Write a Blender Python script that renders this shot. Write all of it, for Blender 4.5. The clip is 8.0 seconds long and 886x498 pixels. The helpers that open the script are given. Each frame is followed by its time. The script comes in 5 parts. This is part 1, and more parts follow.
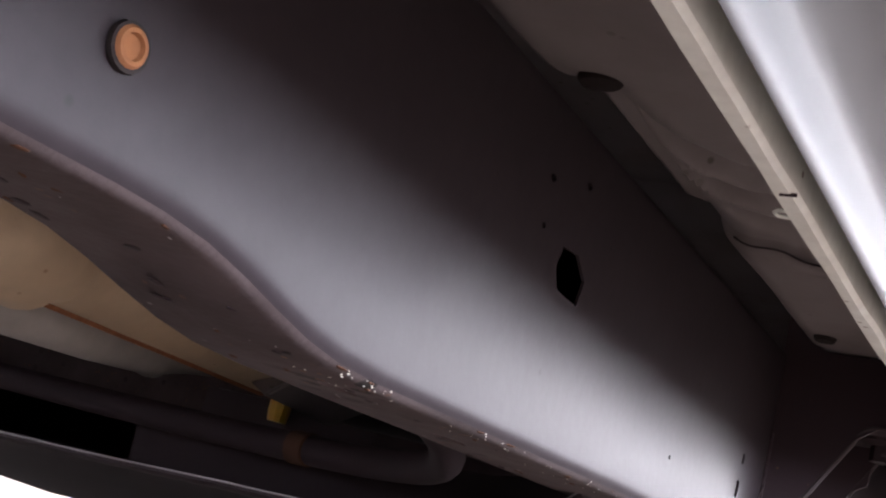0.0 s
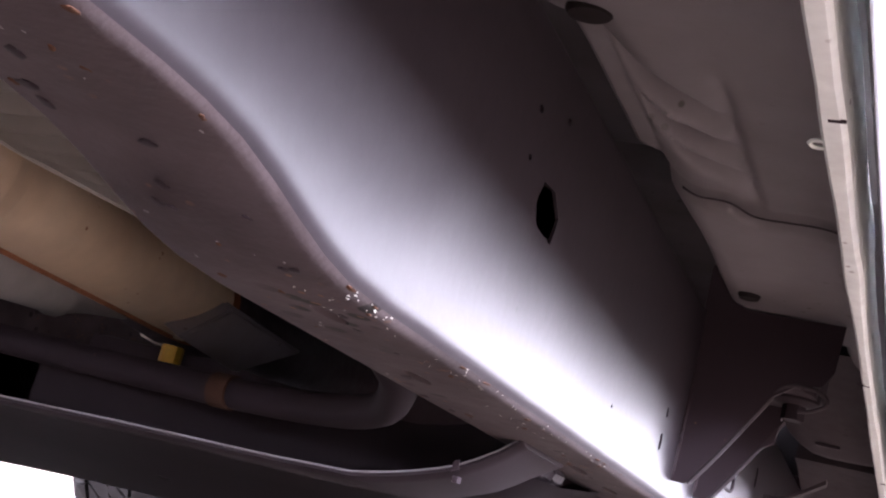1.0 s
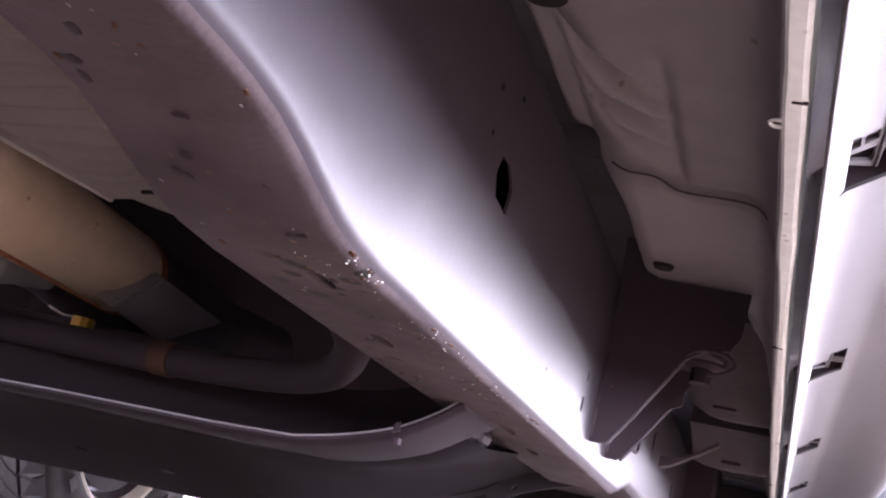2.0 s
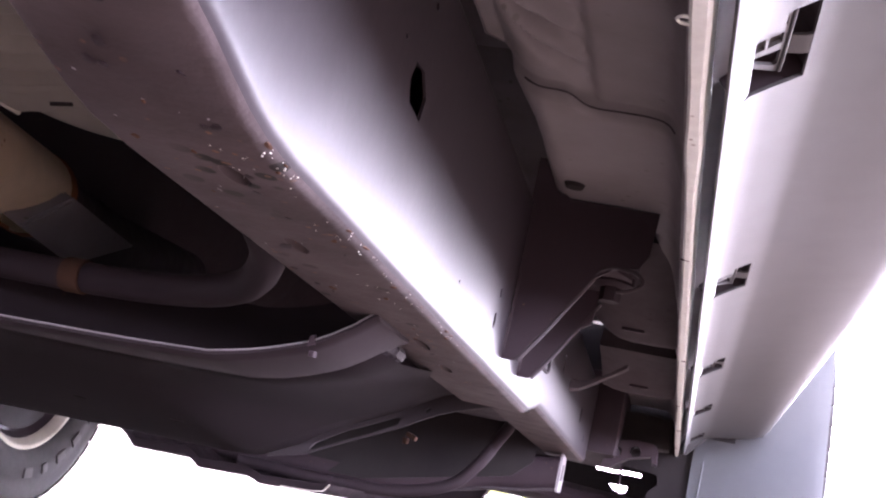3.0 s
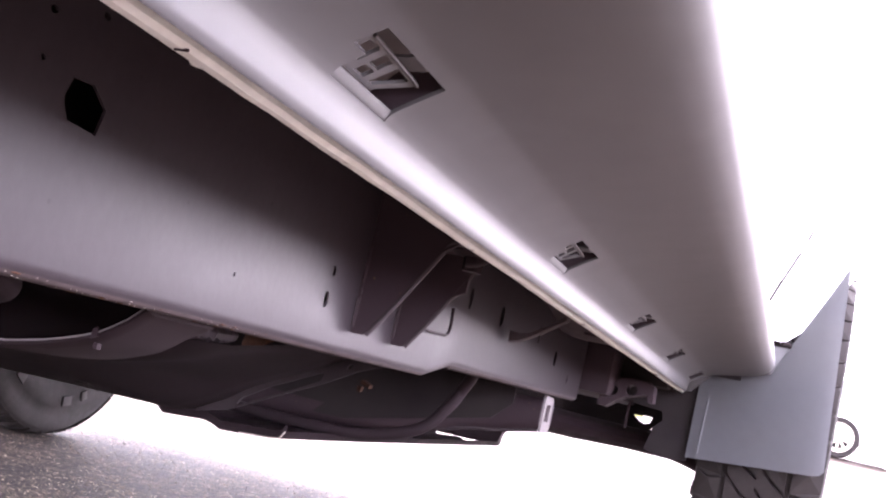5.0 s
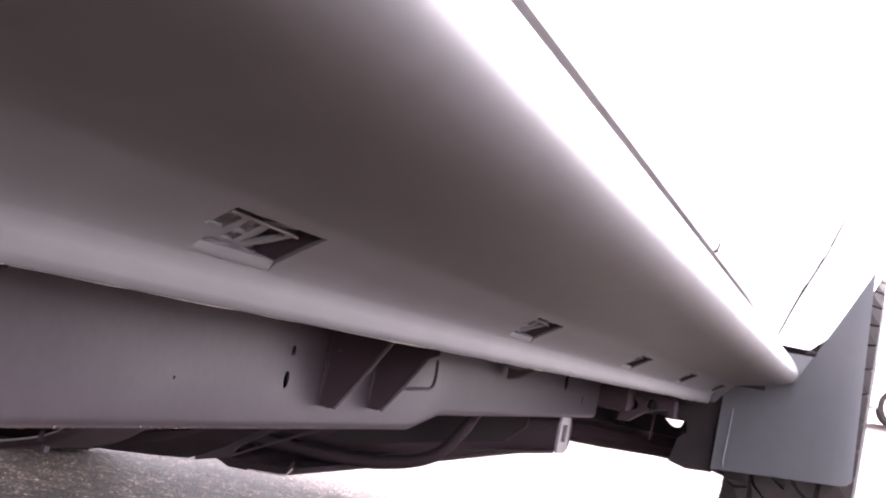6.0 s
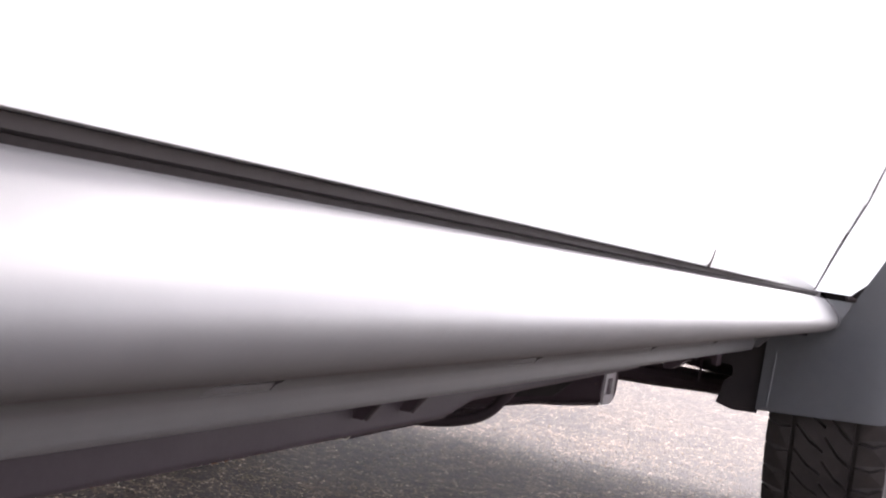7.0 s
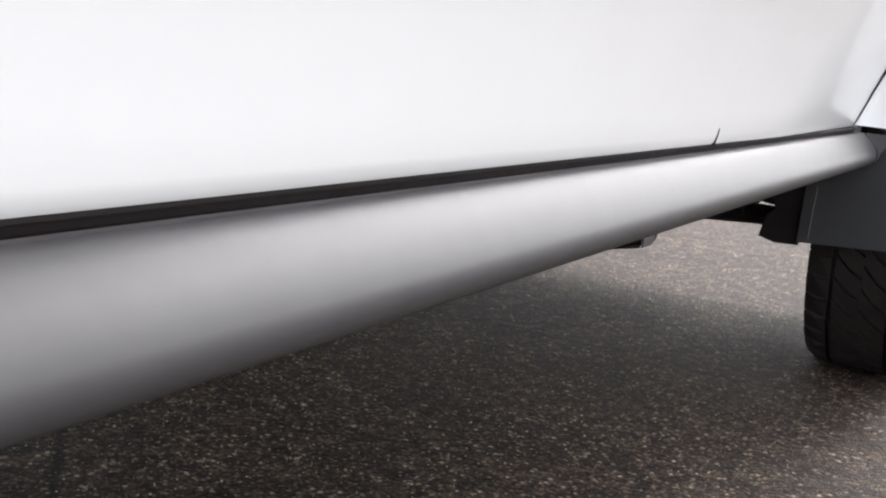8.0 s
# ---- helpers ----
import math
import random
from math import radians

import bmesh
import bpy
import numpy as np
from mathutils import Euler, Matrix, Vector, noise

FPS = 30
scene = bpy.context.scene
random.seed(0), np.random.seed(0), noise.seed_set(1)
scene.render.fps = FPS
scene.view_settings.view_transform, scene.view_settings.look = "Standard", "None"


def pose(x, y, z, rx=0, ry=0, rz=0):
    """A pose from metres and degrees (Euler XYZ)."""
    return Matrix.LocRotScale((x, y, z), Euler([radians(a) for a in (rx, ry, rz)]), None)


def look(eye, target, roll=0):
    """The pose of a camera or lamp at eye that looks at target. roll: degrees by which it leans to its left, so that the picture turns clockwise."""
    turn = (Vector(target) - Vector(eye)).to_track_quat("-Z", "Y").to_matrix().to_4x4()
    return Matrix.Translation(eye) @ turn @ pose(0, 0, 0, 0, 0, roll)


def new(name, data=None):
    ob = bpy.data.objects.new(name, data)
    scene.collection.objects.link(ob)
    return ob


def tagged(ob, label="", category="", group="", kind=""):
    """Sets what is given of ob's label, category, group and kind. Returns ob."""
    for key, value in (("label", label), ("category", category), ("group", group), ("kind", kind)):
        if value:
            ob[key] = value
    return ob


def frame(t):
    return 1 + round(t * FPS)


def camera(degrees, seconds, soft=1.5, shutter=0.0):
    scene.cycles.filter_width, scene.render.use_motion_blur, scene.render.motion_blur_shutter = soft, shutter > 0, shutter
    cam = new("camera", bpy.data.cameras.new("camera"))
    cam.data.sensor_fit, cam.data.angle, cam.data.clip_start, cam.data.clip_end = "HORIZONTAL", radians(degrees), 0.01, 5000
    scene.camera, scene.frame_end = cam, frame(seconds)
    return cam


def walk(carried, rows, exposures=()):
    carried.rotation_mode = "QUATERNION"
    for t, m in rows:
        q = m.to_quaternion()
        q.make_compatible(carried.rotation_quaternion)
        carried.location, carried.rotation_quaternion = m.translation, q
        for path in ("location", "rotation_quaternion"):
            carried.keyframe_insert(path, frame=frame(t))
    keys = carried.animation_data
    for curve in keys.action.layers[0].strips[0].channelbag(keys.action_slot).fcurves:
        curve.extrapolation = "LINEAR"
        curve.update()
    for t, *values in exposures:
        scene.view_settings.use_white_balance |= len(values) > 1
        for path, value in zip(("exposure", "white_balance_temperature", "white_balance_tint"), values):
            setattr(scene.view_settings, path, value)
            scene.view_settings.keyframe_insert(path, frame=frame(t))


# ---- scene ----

# ---- camera ----
cam = camera(39.9, 8.0, soft=2.2)
PATH = [
    (0, (0.7828, 0.0472, 0.2961), (0.2804, 0.8832, 0.5167), 14.55),
    (0.5, (0.763, 0.065, 0.278), (-0.099, 1.816, 0.717), 16.1),
    (1, (0.727, 0.05, 0.273), (-0.063, 1.832, 0.72), 15.2),
    (2.5, (0.7, 0.005, 0.243), (0.202, 1.89, 0.689), 13.4),
    (3, (0.705, 0.01, 0.236), (0.26, 1.919, 0.634), 12.8),
    (3.5, (0.73, 0.011, 0.234), (0.291, 1.932, 0.58), 12.9),
    (4, (0.771, 0.016, 0.238), (0.3, 1.932, 0.563), 13.6),
    (5.5, (0.928, 0.08, 0.388), (0.291, 1.968, 0.565), 11.9),
    (6, (0.941, 0.083, 0.421), (0.275, 1.962, 0.583), 11.3),
    (6.5, (0.982, 0.027, 0.474), (0.266, 1.893, 0.558), 10.8),
    (7, (1.024, -0.024, 0.537), (0.255, 1.822, 0.514), 9.7),
    (7.5, (1.066, -0.05, 0.591), (0.255, 1.768, 0.403), 8.8),
    (8, (1.098, -0.098, 0.625), (0.271, 1.691, 0.283), 7.1),
]
walk(cam, [(t, look(eye, target, roll)) for t, eye, target, roll in PATH],
     exposures=[(0.0, 4.3, 6100, 18), (0.5, 4.8, 5980, 22), (1.0, 4.95, 5900, 26), (2.5, 5.22, 5900, 33), (4.0, 5.0, 6000, 34), (5.5, 4.32, 6280, 32),
                (6.5, 3.62, 6400, 25), (7.0, 2.92, 6400, 20), (7.5, 2.25, 6400, 15), (8.0, 1.87, 6400, 12)])

# ---- light: a hazy sky with a soft sun ahead ----
SUN_HEIGHT, SUN_TURN = 38.0, 6.0
world = bpy.data.worlds.new("overcast_sky")
scene.world = world
world.use_nodes = True
wn, wl = world.node_tree.nodes, world.node_tree.links
wn.clear()
w_out, w_bg = wn.new("ShaderNodeOutputWorld"), wn.new("ShaderNodeBackground")
w_sky, w_hue = wn.new("ShaderNodeTexSky"), wn.new("ShaderNodeHueSaturation")
w_sky.sky_type, w_sky.sun_disc = "NISHITA", False
w_sky.sun_elevation, w_sky.sun_rotation = radians(SUN_HEIGHT), radians(SUN_TURN)
w_sky.air_density, w_sky.dust_density = 1.0, 1.6
w_hue.inputs["Saturation"].default_value = 0.14
w_bg.inputs["Strength"].default_value = 0.15
wl.new(w_sky.outputs[0], w_hue.inputs["Color"])
wl.new(w_hue.outputs[0], w_bg.inputs["Color"])
wl.new(w_bg.outputs[0], w_out.inputs["Surface"])
sun = new("sun", bpy.data.lights.new("sun", "SUN"))
sun.data.energy, sun.data.angle, sun.data.color = 1.5, radians(24), (1.0, 0.97, 0.93)
sun.matrix_world = look((0.82, 7.84, 6.16), (0, 0, 0))


# ---- materials ----
def shader(name, rough=0.5, metal=0.0, coat=0.0):
    mat = bpy.data.materials.new(name)
    mat.use_nodes = True
    nodes, links = mat.node_tree.nodes, mat.node_tree.links
    bsdf = nodes["Principled BSDF"]
    bsdf.inputs["Roughness"].default_value, bsdf.inputs["Metallic"].default_value = rough, metal
    bsdf.inputs["Coat Weight"].default_value = coat
    coords = nodes.new("ShaderNodeTexCoord")
    return mat, nodes, links, bsdf, coords.outputs["Object"]


def noise_node(nodes, links, coords, scale, detail=4.0, stretch=(1, 1, 1)):
    node = nodes.new("ShaderNodeTexNoise")
    node.inputs["Scale"].default_value, node.inputs["Detail"].default_value = scale, detail
    mapping = nodes.new("ShaderNodeMapping")
    mapping.inputs["Scale"].default_value = stretch
    links.new(coords, mapping.inputs["Vector"])
    links.new(mapping.outputs[0], node.inputs["Vector"])
    return node.outputs["Fac"]


def ramp(nodes, links, fac, *stops):
    node = nodes.new("ShaderNodeValToRGB")
    while len(node.color_ramp.elements) < len(stops):
        node.color_ramp.elements.new(0.5)
    for element, (at, col) in zip(node.color_ramp.elements, stops):
        element.position = at
        element.color = (*col, 1) if len(col) == 3 else (col[0], col[0], col[0], 1)
    links.new(fac, node.inputs[0])
    return node.outputs[0]


def mixed(nodes, links, fac, a, b):
    node = nodes.new("ShaderNodeMix")
    node.data_type = "RGBA"
    for value, socket in ((fac, node.inputs[0]), (a, node.inputs[6]), (b, node.inputs[7])):
        if isinstance(value, (int, float)):
            socket.default_value = value
        elif isinstance(value, tuple):
            socket.default_value = (*value, 1)
        else:
            links.new(value, socket)
    return node.outputs[2]


def bumped(nodes, links, bsdf, height, strength, depth):
    node = nodes.new("ShaderNodeBump")
    node.inputs["Strength"].default_value, node.inputs["Distance"].default_value = strength, depth
    links.new(height, node.inputs["Height"])
    links.new(node.outputs[0], bsdf.inputs["Normal"])


def worn(name, base, dirt, rough, metal=0.0, amount=0.5, dirt_scale=9.0, grain=420.0, relief=0.15, speck=None, coat=0.0, uneven=True, gloss=0.5, tint=None, streaks=0.7, rust=None):
    """A painted, moulded or bare surface: base colour, dirt in patches, fine grain, and specks of another colour."""
    mat, nodes, links, bsdf, co = shader(name, rough, metal, coat)
    bsdf.inputs["Specular IOR Level"].default_value = gloss
    if tint:
        bsdf.inputs["Specular Tint"].default_value = (*tint, 1)
    patches = ramp(nodes, links, noise_node(nodes, links, co, dirt_scale, 6), (0.5 - 0.3 * amount, (0,)), (0.72, (1,)))
    streak = noise_node(nodes, links, co, dirt_scale * 5, 5)
    fine = noise_node(nodes, links, co, grain, 3)
    scaled = nodes.new("ShaderNodeMath")
    scaled.operation = "MULTIPLY"
    scaled.inputs[1].default_value = amount
    links.new(patches, scaled.inputs[0])
    col = mixed(nodes, links, scaled.outputs[0], base, dirt)
    shade = ramp(nodes, links, streak, (0.3, (0.84,)), (0.7, (1.0,)))
    mul = nodes.new("ShaderNodeMix")
    mul.data_type, mul.blend_type = "RGBA", "MULTIPLY"
    mul.inputs[0].default_value = streaks
    links.new(col, mul.inputs[6])
    links.new(shade, mul.inputs[7])
    col = mul.outputs[2]
    for spots in (speck, rust):
        if not spots:
            continue
        cells = nodes.new("ShaderNodeTexVoronoi")
        cells.inputs["Scale"].default_value = spots[1]
        links.new(co, cells.inputs["Vector"])
        dots = ramp(nodes, links, cells.outputs["Distance"], (spots[2], (1,)), (spots[2] + 0.06, (0,)))
        gate = ramp(nodes, links, noise_node(nodes, links, co, spots[1] * 0.22, 2), (0.52, (0,)), (0.62, (1,)))
        both = nodes.new("ShaderNodeMath")
        both.operation = "MULTIPLY"
        links.new(dots, both.inputs[0])
        links.new(gate, both.inputs[1])
        col = mixed(nodes, links, both.outputs[0], col, spots[0])
    links.new(col, bsdf.inputs["Base Color"])
    if uneven:
        vary = ramp(nodes, links, streak, (0.3, (max(rough - 0.08, 0.05),)), (0.75, (min(rough + 0.12, 1.0),)))
        links.new(vary, bsdf.inputs["Roughness"])
    if relief:
        bumped(nodes, links, bsdf, fine, relief, 0.0006)
    return mat


RAIL_PAINT = worn("rail_paint", (0.034, 0.0275, 0.0315), (0.028, 0.022, 0.0255), 0.44, 0.0, 0.6, 26, 130, 0.13, ((0.012, 0.010, 0.010), 48, 0.035), uneven=False, gloss=0.100, tint=(0.90, 0.985, 1.0))
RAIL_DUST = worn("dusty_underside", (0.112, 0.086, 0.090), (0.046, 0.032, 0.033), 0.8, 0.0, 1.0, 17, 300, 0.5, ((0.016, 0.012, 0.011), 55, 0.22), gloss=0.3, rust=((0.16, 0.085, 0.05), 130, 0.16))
FLOOR_PAINT = worn("underfloor_paint", (0.265, 0.244, 0.254), (0.150, 0.132, 0.130), 0.62, 0.0, 0.8, 11, 260, 0.25, ((0.11, 0.10, 0.09), 60, 0.10))
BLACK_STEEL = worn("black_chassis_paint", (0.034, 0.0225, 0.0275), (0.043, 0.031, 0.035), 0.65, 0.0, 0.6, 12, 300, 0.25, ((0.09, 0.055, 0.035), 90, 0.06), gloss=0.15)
GREY_STEEL = worn("grey_crossmember_paint", (0.027, 0.0185, 0.022), (0.020, 0.0145, 0.0165), 0.7, 0.0, 0.5, 7, 300, 0.0, ((0.045, 0.030, 0.026), 60, 0.04), uneven=False, streaks=0.0, gloss=0.14)
DUSTY_FLANGE = worn("dusty_flange", (0.056, 0.045, 0.049), (0.038, 0.030, 0.032), 0.75, 0.0, 0.7, 14, 300, 0.25, ((0.020, 0.015, 0.014), 70, 0.14), gloss=0.2)
SEALANT = worn("seam_sealant", (0.82, 0.88, 0.84), (0.70, 0.73, 0.68), 0.7, 0.0, 0.5, 30, 240, 0.3, ((0.22, 0.19, 0.16), 90, 0.07))
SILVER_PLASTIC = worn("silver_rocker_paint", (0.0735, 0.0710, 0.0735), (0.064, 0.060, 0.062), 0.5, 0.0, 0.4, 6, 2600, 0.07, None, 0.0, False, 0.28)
FLAP_PLASTIC = worn("grey_flap_plastic", (0.098, 0.100, 0.109), (0.116, 0.114, 0.113), 0.55, 0.0, 0.5, 8, 700, 0.2)
RUBBER = worn("tyre_rubber", (0.018, 0.015, 0.015), (0.036, 0.030, 0.028), 0.82, 0.0, 0.7, 14, 300, 0.4, gloss=0.2)
TUBE_PAINT = worn("black_tube_paint", (0.018, 0.0115, 0.0145), (0.013, 0.009, 0.011), 0.7, 0.0, 0.6, 12, 300, 0.1, ((0.05, 0.028, 0.02), 80, 0.05), uneven=False, gloss=0.1)
RIM_METAL = worn("rim_alloy", (0.62, 0.57, 0.48), (0.36, 0.31, 0.25), 0.40, 0.45, 0.5, 12, 300, 0.1)
RUST = worn("rust", (0.110, 0.052, 0.030), (0.062, 0.032, 0.021), 0.88, 0.0, 0.7, 60, 240, 0.6, gloss=0.1)
ORANGE_RUST = worn("orange_rust", (0.30, 0.13, 0.060), (0.15, 0.065, 0.035), 0.9, 0.0, 0.8, 70, 240, 0.5, gloss=0.1)
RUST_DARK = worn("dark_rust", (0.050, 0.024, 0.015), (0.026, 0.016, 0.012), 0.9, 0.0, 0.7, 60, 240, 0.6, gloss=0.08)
EXHAUST = worn("aluminised_exhaust", (0.72, 0.58, 0.40), (0.42, 0.29, 0.18), 0.55, 0.15, 0.7, 12, 300, 0.15, ((0.26, 0.12, 0.06), 80, 0.08))
SHIELD = worn("aluminium_shield", (0.50, 0.465, 0.41), (0.34, 0.30, 0.25), 0.6, 0.1, 0.6, 12, 300, 0.15)
PALE_STEEL = worn("pale_pipe_steel", (0.52, 0.50, 0.47), (0.30, 0.27, 0.24), 0.55, 0.1, 0.6, 14, 300, 0.1)
YELLOW = worn("yellow_cap_plastic", (0.62, 0.34, 0.02), (0.40, 0.22, 0.03), 0.5, 0.0, 0.4, 40, 200, 0.1)
WHITE_PAINT = worn("white_car_paint", (0.85, 0.85, 0.845), (0.82, 0.82, 0.81), 0.25, 0.0, 0.2, 1.5, 700, 0.0, None, 0.3, False, streaks=0.08)
SEAL_RUBBER = worn("door_seal_rubber", (0.018, 0.0135, 0.014), (0.032, 0.025, 0.024), 0.8, 0.0, 0.5, 20, 300, 0.1, gloss=0.15)
DUSTY_RUBBER = worn("dusty_seal_rubber", (0.060, 0.052, 0.052), (0.040, 0.034, 0.033), 0.85, 0.0, 0.5, 20, 300, 0.15, gloss=0.2)
DARK_GLASS = worn("tinted_glass", (0.30, 0.31, 0.33), (0.33, 0.33, 0.33), 0.06, 0.0, 0.2, 3, 700, 0.0)
YELLOW_BLOCK = worn("faded_yellow_paint", (0.20, 0.20, 0.05), (0.16, 0.155, 0.06), 0.8, 0.0, 0.5, 6, 120, 0.2)
BLACK_PLASTIC = worn("black_inner_plastic", (0.019, 0.0155, 0.017), (0.032, 0.027, 0.026), 0.7, 0.0, 0.6, 10, 300, 0.2, gloss=0.12)
ZINC = worn("zinc_bolt", (0.42, 0.40, 0.37), (0.28, 0.22, 0.16), 0.45, 0.7, 0.5, 80, 300, 0.1)
WHITE_GRIT = worn("white_grit", (0.85, 0.82, 0.75), (0.6, 0.56, 0.5), 0.6, 0.0, 0.4, 300, 900, 0.0)


def asphalt_material():
    mat, nodes, links, bsdf, co = shader("asphalt", 0.82)
    bsdf.inputs["Specular IOR Level"].default_value = 0.13
    stones = nodes.new("ShaderNodeTexVoronoi")
    stones.inputs["Scale"].default_value = 150
    links.new(co, stones.inputs["Vector"])
    fine = nodes.new("ShaderNodeTexVoronoi")
    fine.inputs["Scale"].default_value = 420
    links.new(co, fine.inputs["Vector"])
    tone = nodes.new("ShaderNodeSeparateColor")
    links.new(stones.outputs["Color"], tone.inputs[0])
    stone = ramp(nodes, links, tone.outputs[0], (0.0, (0.026, 0.0175, 0.0138)), (0.60, (0.054, 0.0385, 0.030)), (0.93, (0.108, 0.082, 0.064)), (1.0, (0.36, 0.29, 0.225)))
    pits = ramp(nodes, links, stones.outputs["Distance"], (0.25, (1.0,)), (0.75, (0.32,)))
    mul = nodes.new("ShaderNodeMix")
    mul.data_type, mul.blend_type = "RGBA", "MULTIPLY"
    mul.inputs[0].default_value = 1.0
    links.new(stone, mul.inputs[6])
    links.new(pits, mul.inputs[7])
    lumps = nodes.new("ShaderNodeTexVoronoi")
    lumps.inputs["Scale"].default_value = 38
    links.new(co, lumps.inputs["Vector"])
    lump_tone = nodes.new("ShaderNodeSeparateColor")
    links.new(lumps.outputs["Color"], lump_tone.inputs[0])
    patchy = ramp(nodes, links, lump_tone.outputs[1], (0.0, (0.55,)), (0.5, (0.95,)), (1.0, (1.5,)))
    mul3 = nodes.new("ShaderNodeMix")
    mul3.data_type, mul3.blend_type = "RGBA", "MULTIPLY"
    mul3.inputs[0].default_value = 1.0
    links.new(mul.outputs[2], mul3.inputs[6])
    links.new(patchy, mul3.inputs[7])
    mul = mul3
    stains = ramp(nodes, links, noise_node(nodes, links, co, 2.2, 7), (0.35, (0.85, 0.84, 0.84)), (0.65, (1.4, 1.35, 1.28)))
    mul2 = nodes.new("ShaderNodeMix")
    mul2.data_type, mul2.blend_type = "RGBA", "MULTIPLY"
    mul2.inputs[0].default_value = 1.0
    links.new(mul.outputs[2], mul2.inputs[6])
    links.new(stains, mul2.inputs[7])
    cracks = nodes.new("ShaderNodeTexVoronoi")
    cracks.feature = "DISTANCE_TO_EDGE"
    cracks.inputs["Scale"].default_value = 0.8
    warp = nodes.new("ShaderNodeMix")
    warp.data_type = "VECTOR"
    warp.inputs[0].default_value = 0.12
    wob = nodes.new("ShaderNodeTexNoise")
    wob.inputs["Scale"].default_value = 6.0
    wob.inputs["Detail"].default_value = 5.0
    links.new(co, wob.inputs["Vector"])
    links.new(co, warp.inputs[4])
    links.new(wob.outputs["Color"], warp.inputs[5])
    links.new(warp.outputs[1], cracks.inputs["Vector"])
    line = ramp(nodes, links, cracks.outputs["Distance"], (0.002, (0.30,)), (0.006, (1.0,)))
    mul4 = nodes.new("ShaderNodeMix")
    mul4.data_type, mul4.blend_type = "RGBA", "MULTIPLY"
    mul4.inputs[0].default_value = 1.0
    links.new(mul2.outputs[2], mul4.inputs[6])
    links.new(line, mul4.inputs[7])
    links.new(mul4.outputs[2], bsdf.inputs["Base Color"])
    add = nodes.new("ShaderNodeMath")
    add.operation = "MULTIPLY_ADD"
    add.inputs[1].default_value = -1.0
    links.new(stones.outputs["Distance"], add.inputs[0])
    links.new(noise_node(nodes, links, co, 30, 6), add.inputs[2])
    bumped(nodes, links, bsdf, add.outputs[0], 0.5, 0.004)
    return mat


ASPHALT = asphalt_material()


def chip_material():
    mat, nodes, links, bsdf, co = shader("stone_chip", 0.85)
    geo = nodes.new("ShaderNodeNewGeometry")
    tone = ramp(nodes, links, geo.outputs["Random Per Island"], (0.0, (0.045, 0.034, 0.025)), (0.5, (0.125, 0.095, 0.066)), (0.85, (0.30, 0.23, 0.16)), (1.0, (0.55, 0.47, 0.36)))
    grain = ramp(nodes, links, noise_node(nodes, links, co, 900, 3), (0.3, (0.7,)), (0.7, (1.1,)))
    mul = nodes.new("ShaderNodeMix")
    mul.data_type, mul.blend_type = "RGBA", "MULTIPLY"
    mul.inputs[0].default_value = 1.0
    links.new(tone, mul.inputs[6])
    links.new(grain, mul.inputs[7])
    links.new(mul.outputs[2], bsdf.inputs["Base Color"])
    return mat


STONE_CHIP = chip_material()


# ---- mesh helpers ----
def part(name, bm, material, parent=None, label="", smooth=True, angle=32):
    mesh = bpy.data.meshes.new(name)
    bmesh.ops.recalc_face_normals(bm, faces=bm.faces[:])
    limit = radians(angle)
    for f in bm.faces:
        f.smooth = smooth
    for e in bm.edges:
        if len(e.link_faces) == 2 and e.calc_face_angle(0) > limit:
            e.smooth = False
    bm.to_mesh(mesh)
    bm.free()
    for m in material if isinstance(material, (list, tuple)) else [material]:
        mesh.materials.append(m)
    ob = new(name, mesh)
    if parent:
        ob.parent = parent
    if label:
        tagged(ob, label)
    return ob


def loft(bm, rings, closed=True, ends=True, loop=False):
    """Skins rings of equally many points. closed: each ring runs round; loop: the last ring joins the first."""
    rows = [[bm.verts.new(p) for p in ring] for ring in rings]
    n = len(rows[0])
    pairs = list(zip(rows, rows[1:])) + ([(rows[-1], rows[0])] if loop else [])
    for a, b in pairs:
        for i in range(n if closed else n - 1):
            j = (i + 1) % n
            bm.faces.new((a[i], a[j], b[j], b[i]))
    if ends and closed and not loop:
        bm.faces.new(rows[0])
        bm.faces.new(rows[-1][::-1])
    return rows


def box(bm, centre, size, bevel=0.0, turn=None):
    m = Matrix.Translation(centre) @ (turn or Matrix()) @ Matrix.Diagonal((*size, 1))
    verts = bmesh.ops.create_cube(bm, size=1, matrix=m)["verts"]
    if bevel:
        edges = list({e for v in verts for e in v.link_edges})
        bmesh.ops.bevel(bm, geom=edges, offset=bevel, segments=2, profile=0.7, affect="EDGES")


def ring_at(centre, along, radius, n=20, up=Vector((0, 0, 1))):
    along = Vector(along).normalized()
    side = along.cross(up)
    side = side.normalized() if side.length > 1e-4 else Vector((1, 0, 0))
    top = side.cross(along)
    return [Vector(centre) + radius * (math.cos(a) * side + math.sin(a) * top) for a in (2 * math.pi * i / n for i in range(n))]


def glide(points, steps=8):
    """A smooth line through the given points."""
    p = [Vector(q) for q in points]
    p = [2 * p[0] - p[1], *p, 2 * p[-1] - p[-2]]
    out = []
    for a, b, c, d in zip(p, p[1:], p[2:], p[3:]):
        for i in range(steps):
            t = i / steps
            out.append(0.5 * (2 * b + (c - a) * t + (2 * a - 5 * b + 4 * c - d) * t * t + (3 * b - a - 3 * c + d) * t ** 3))
    return [*out, p[-2]]


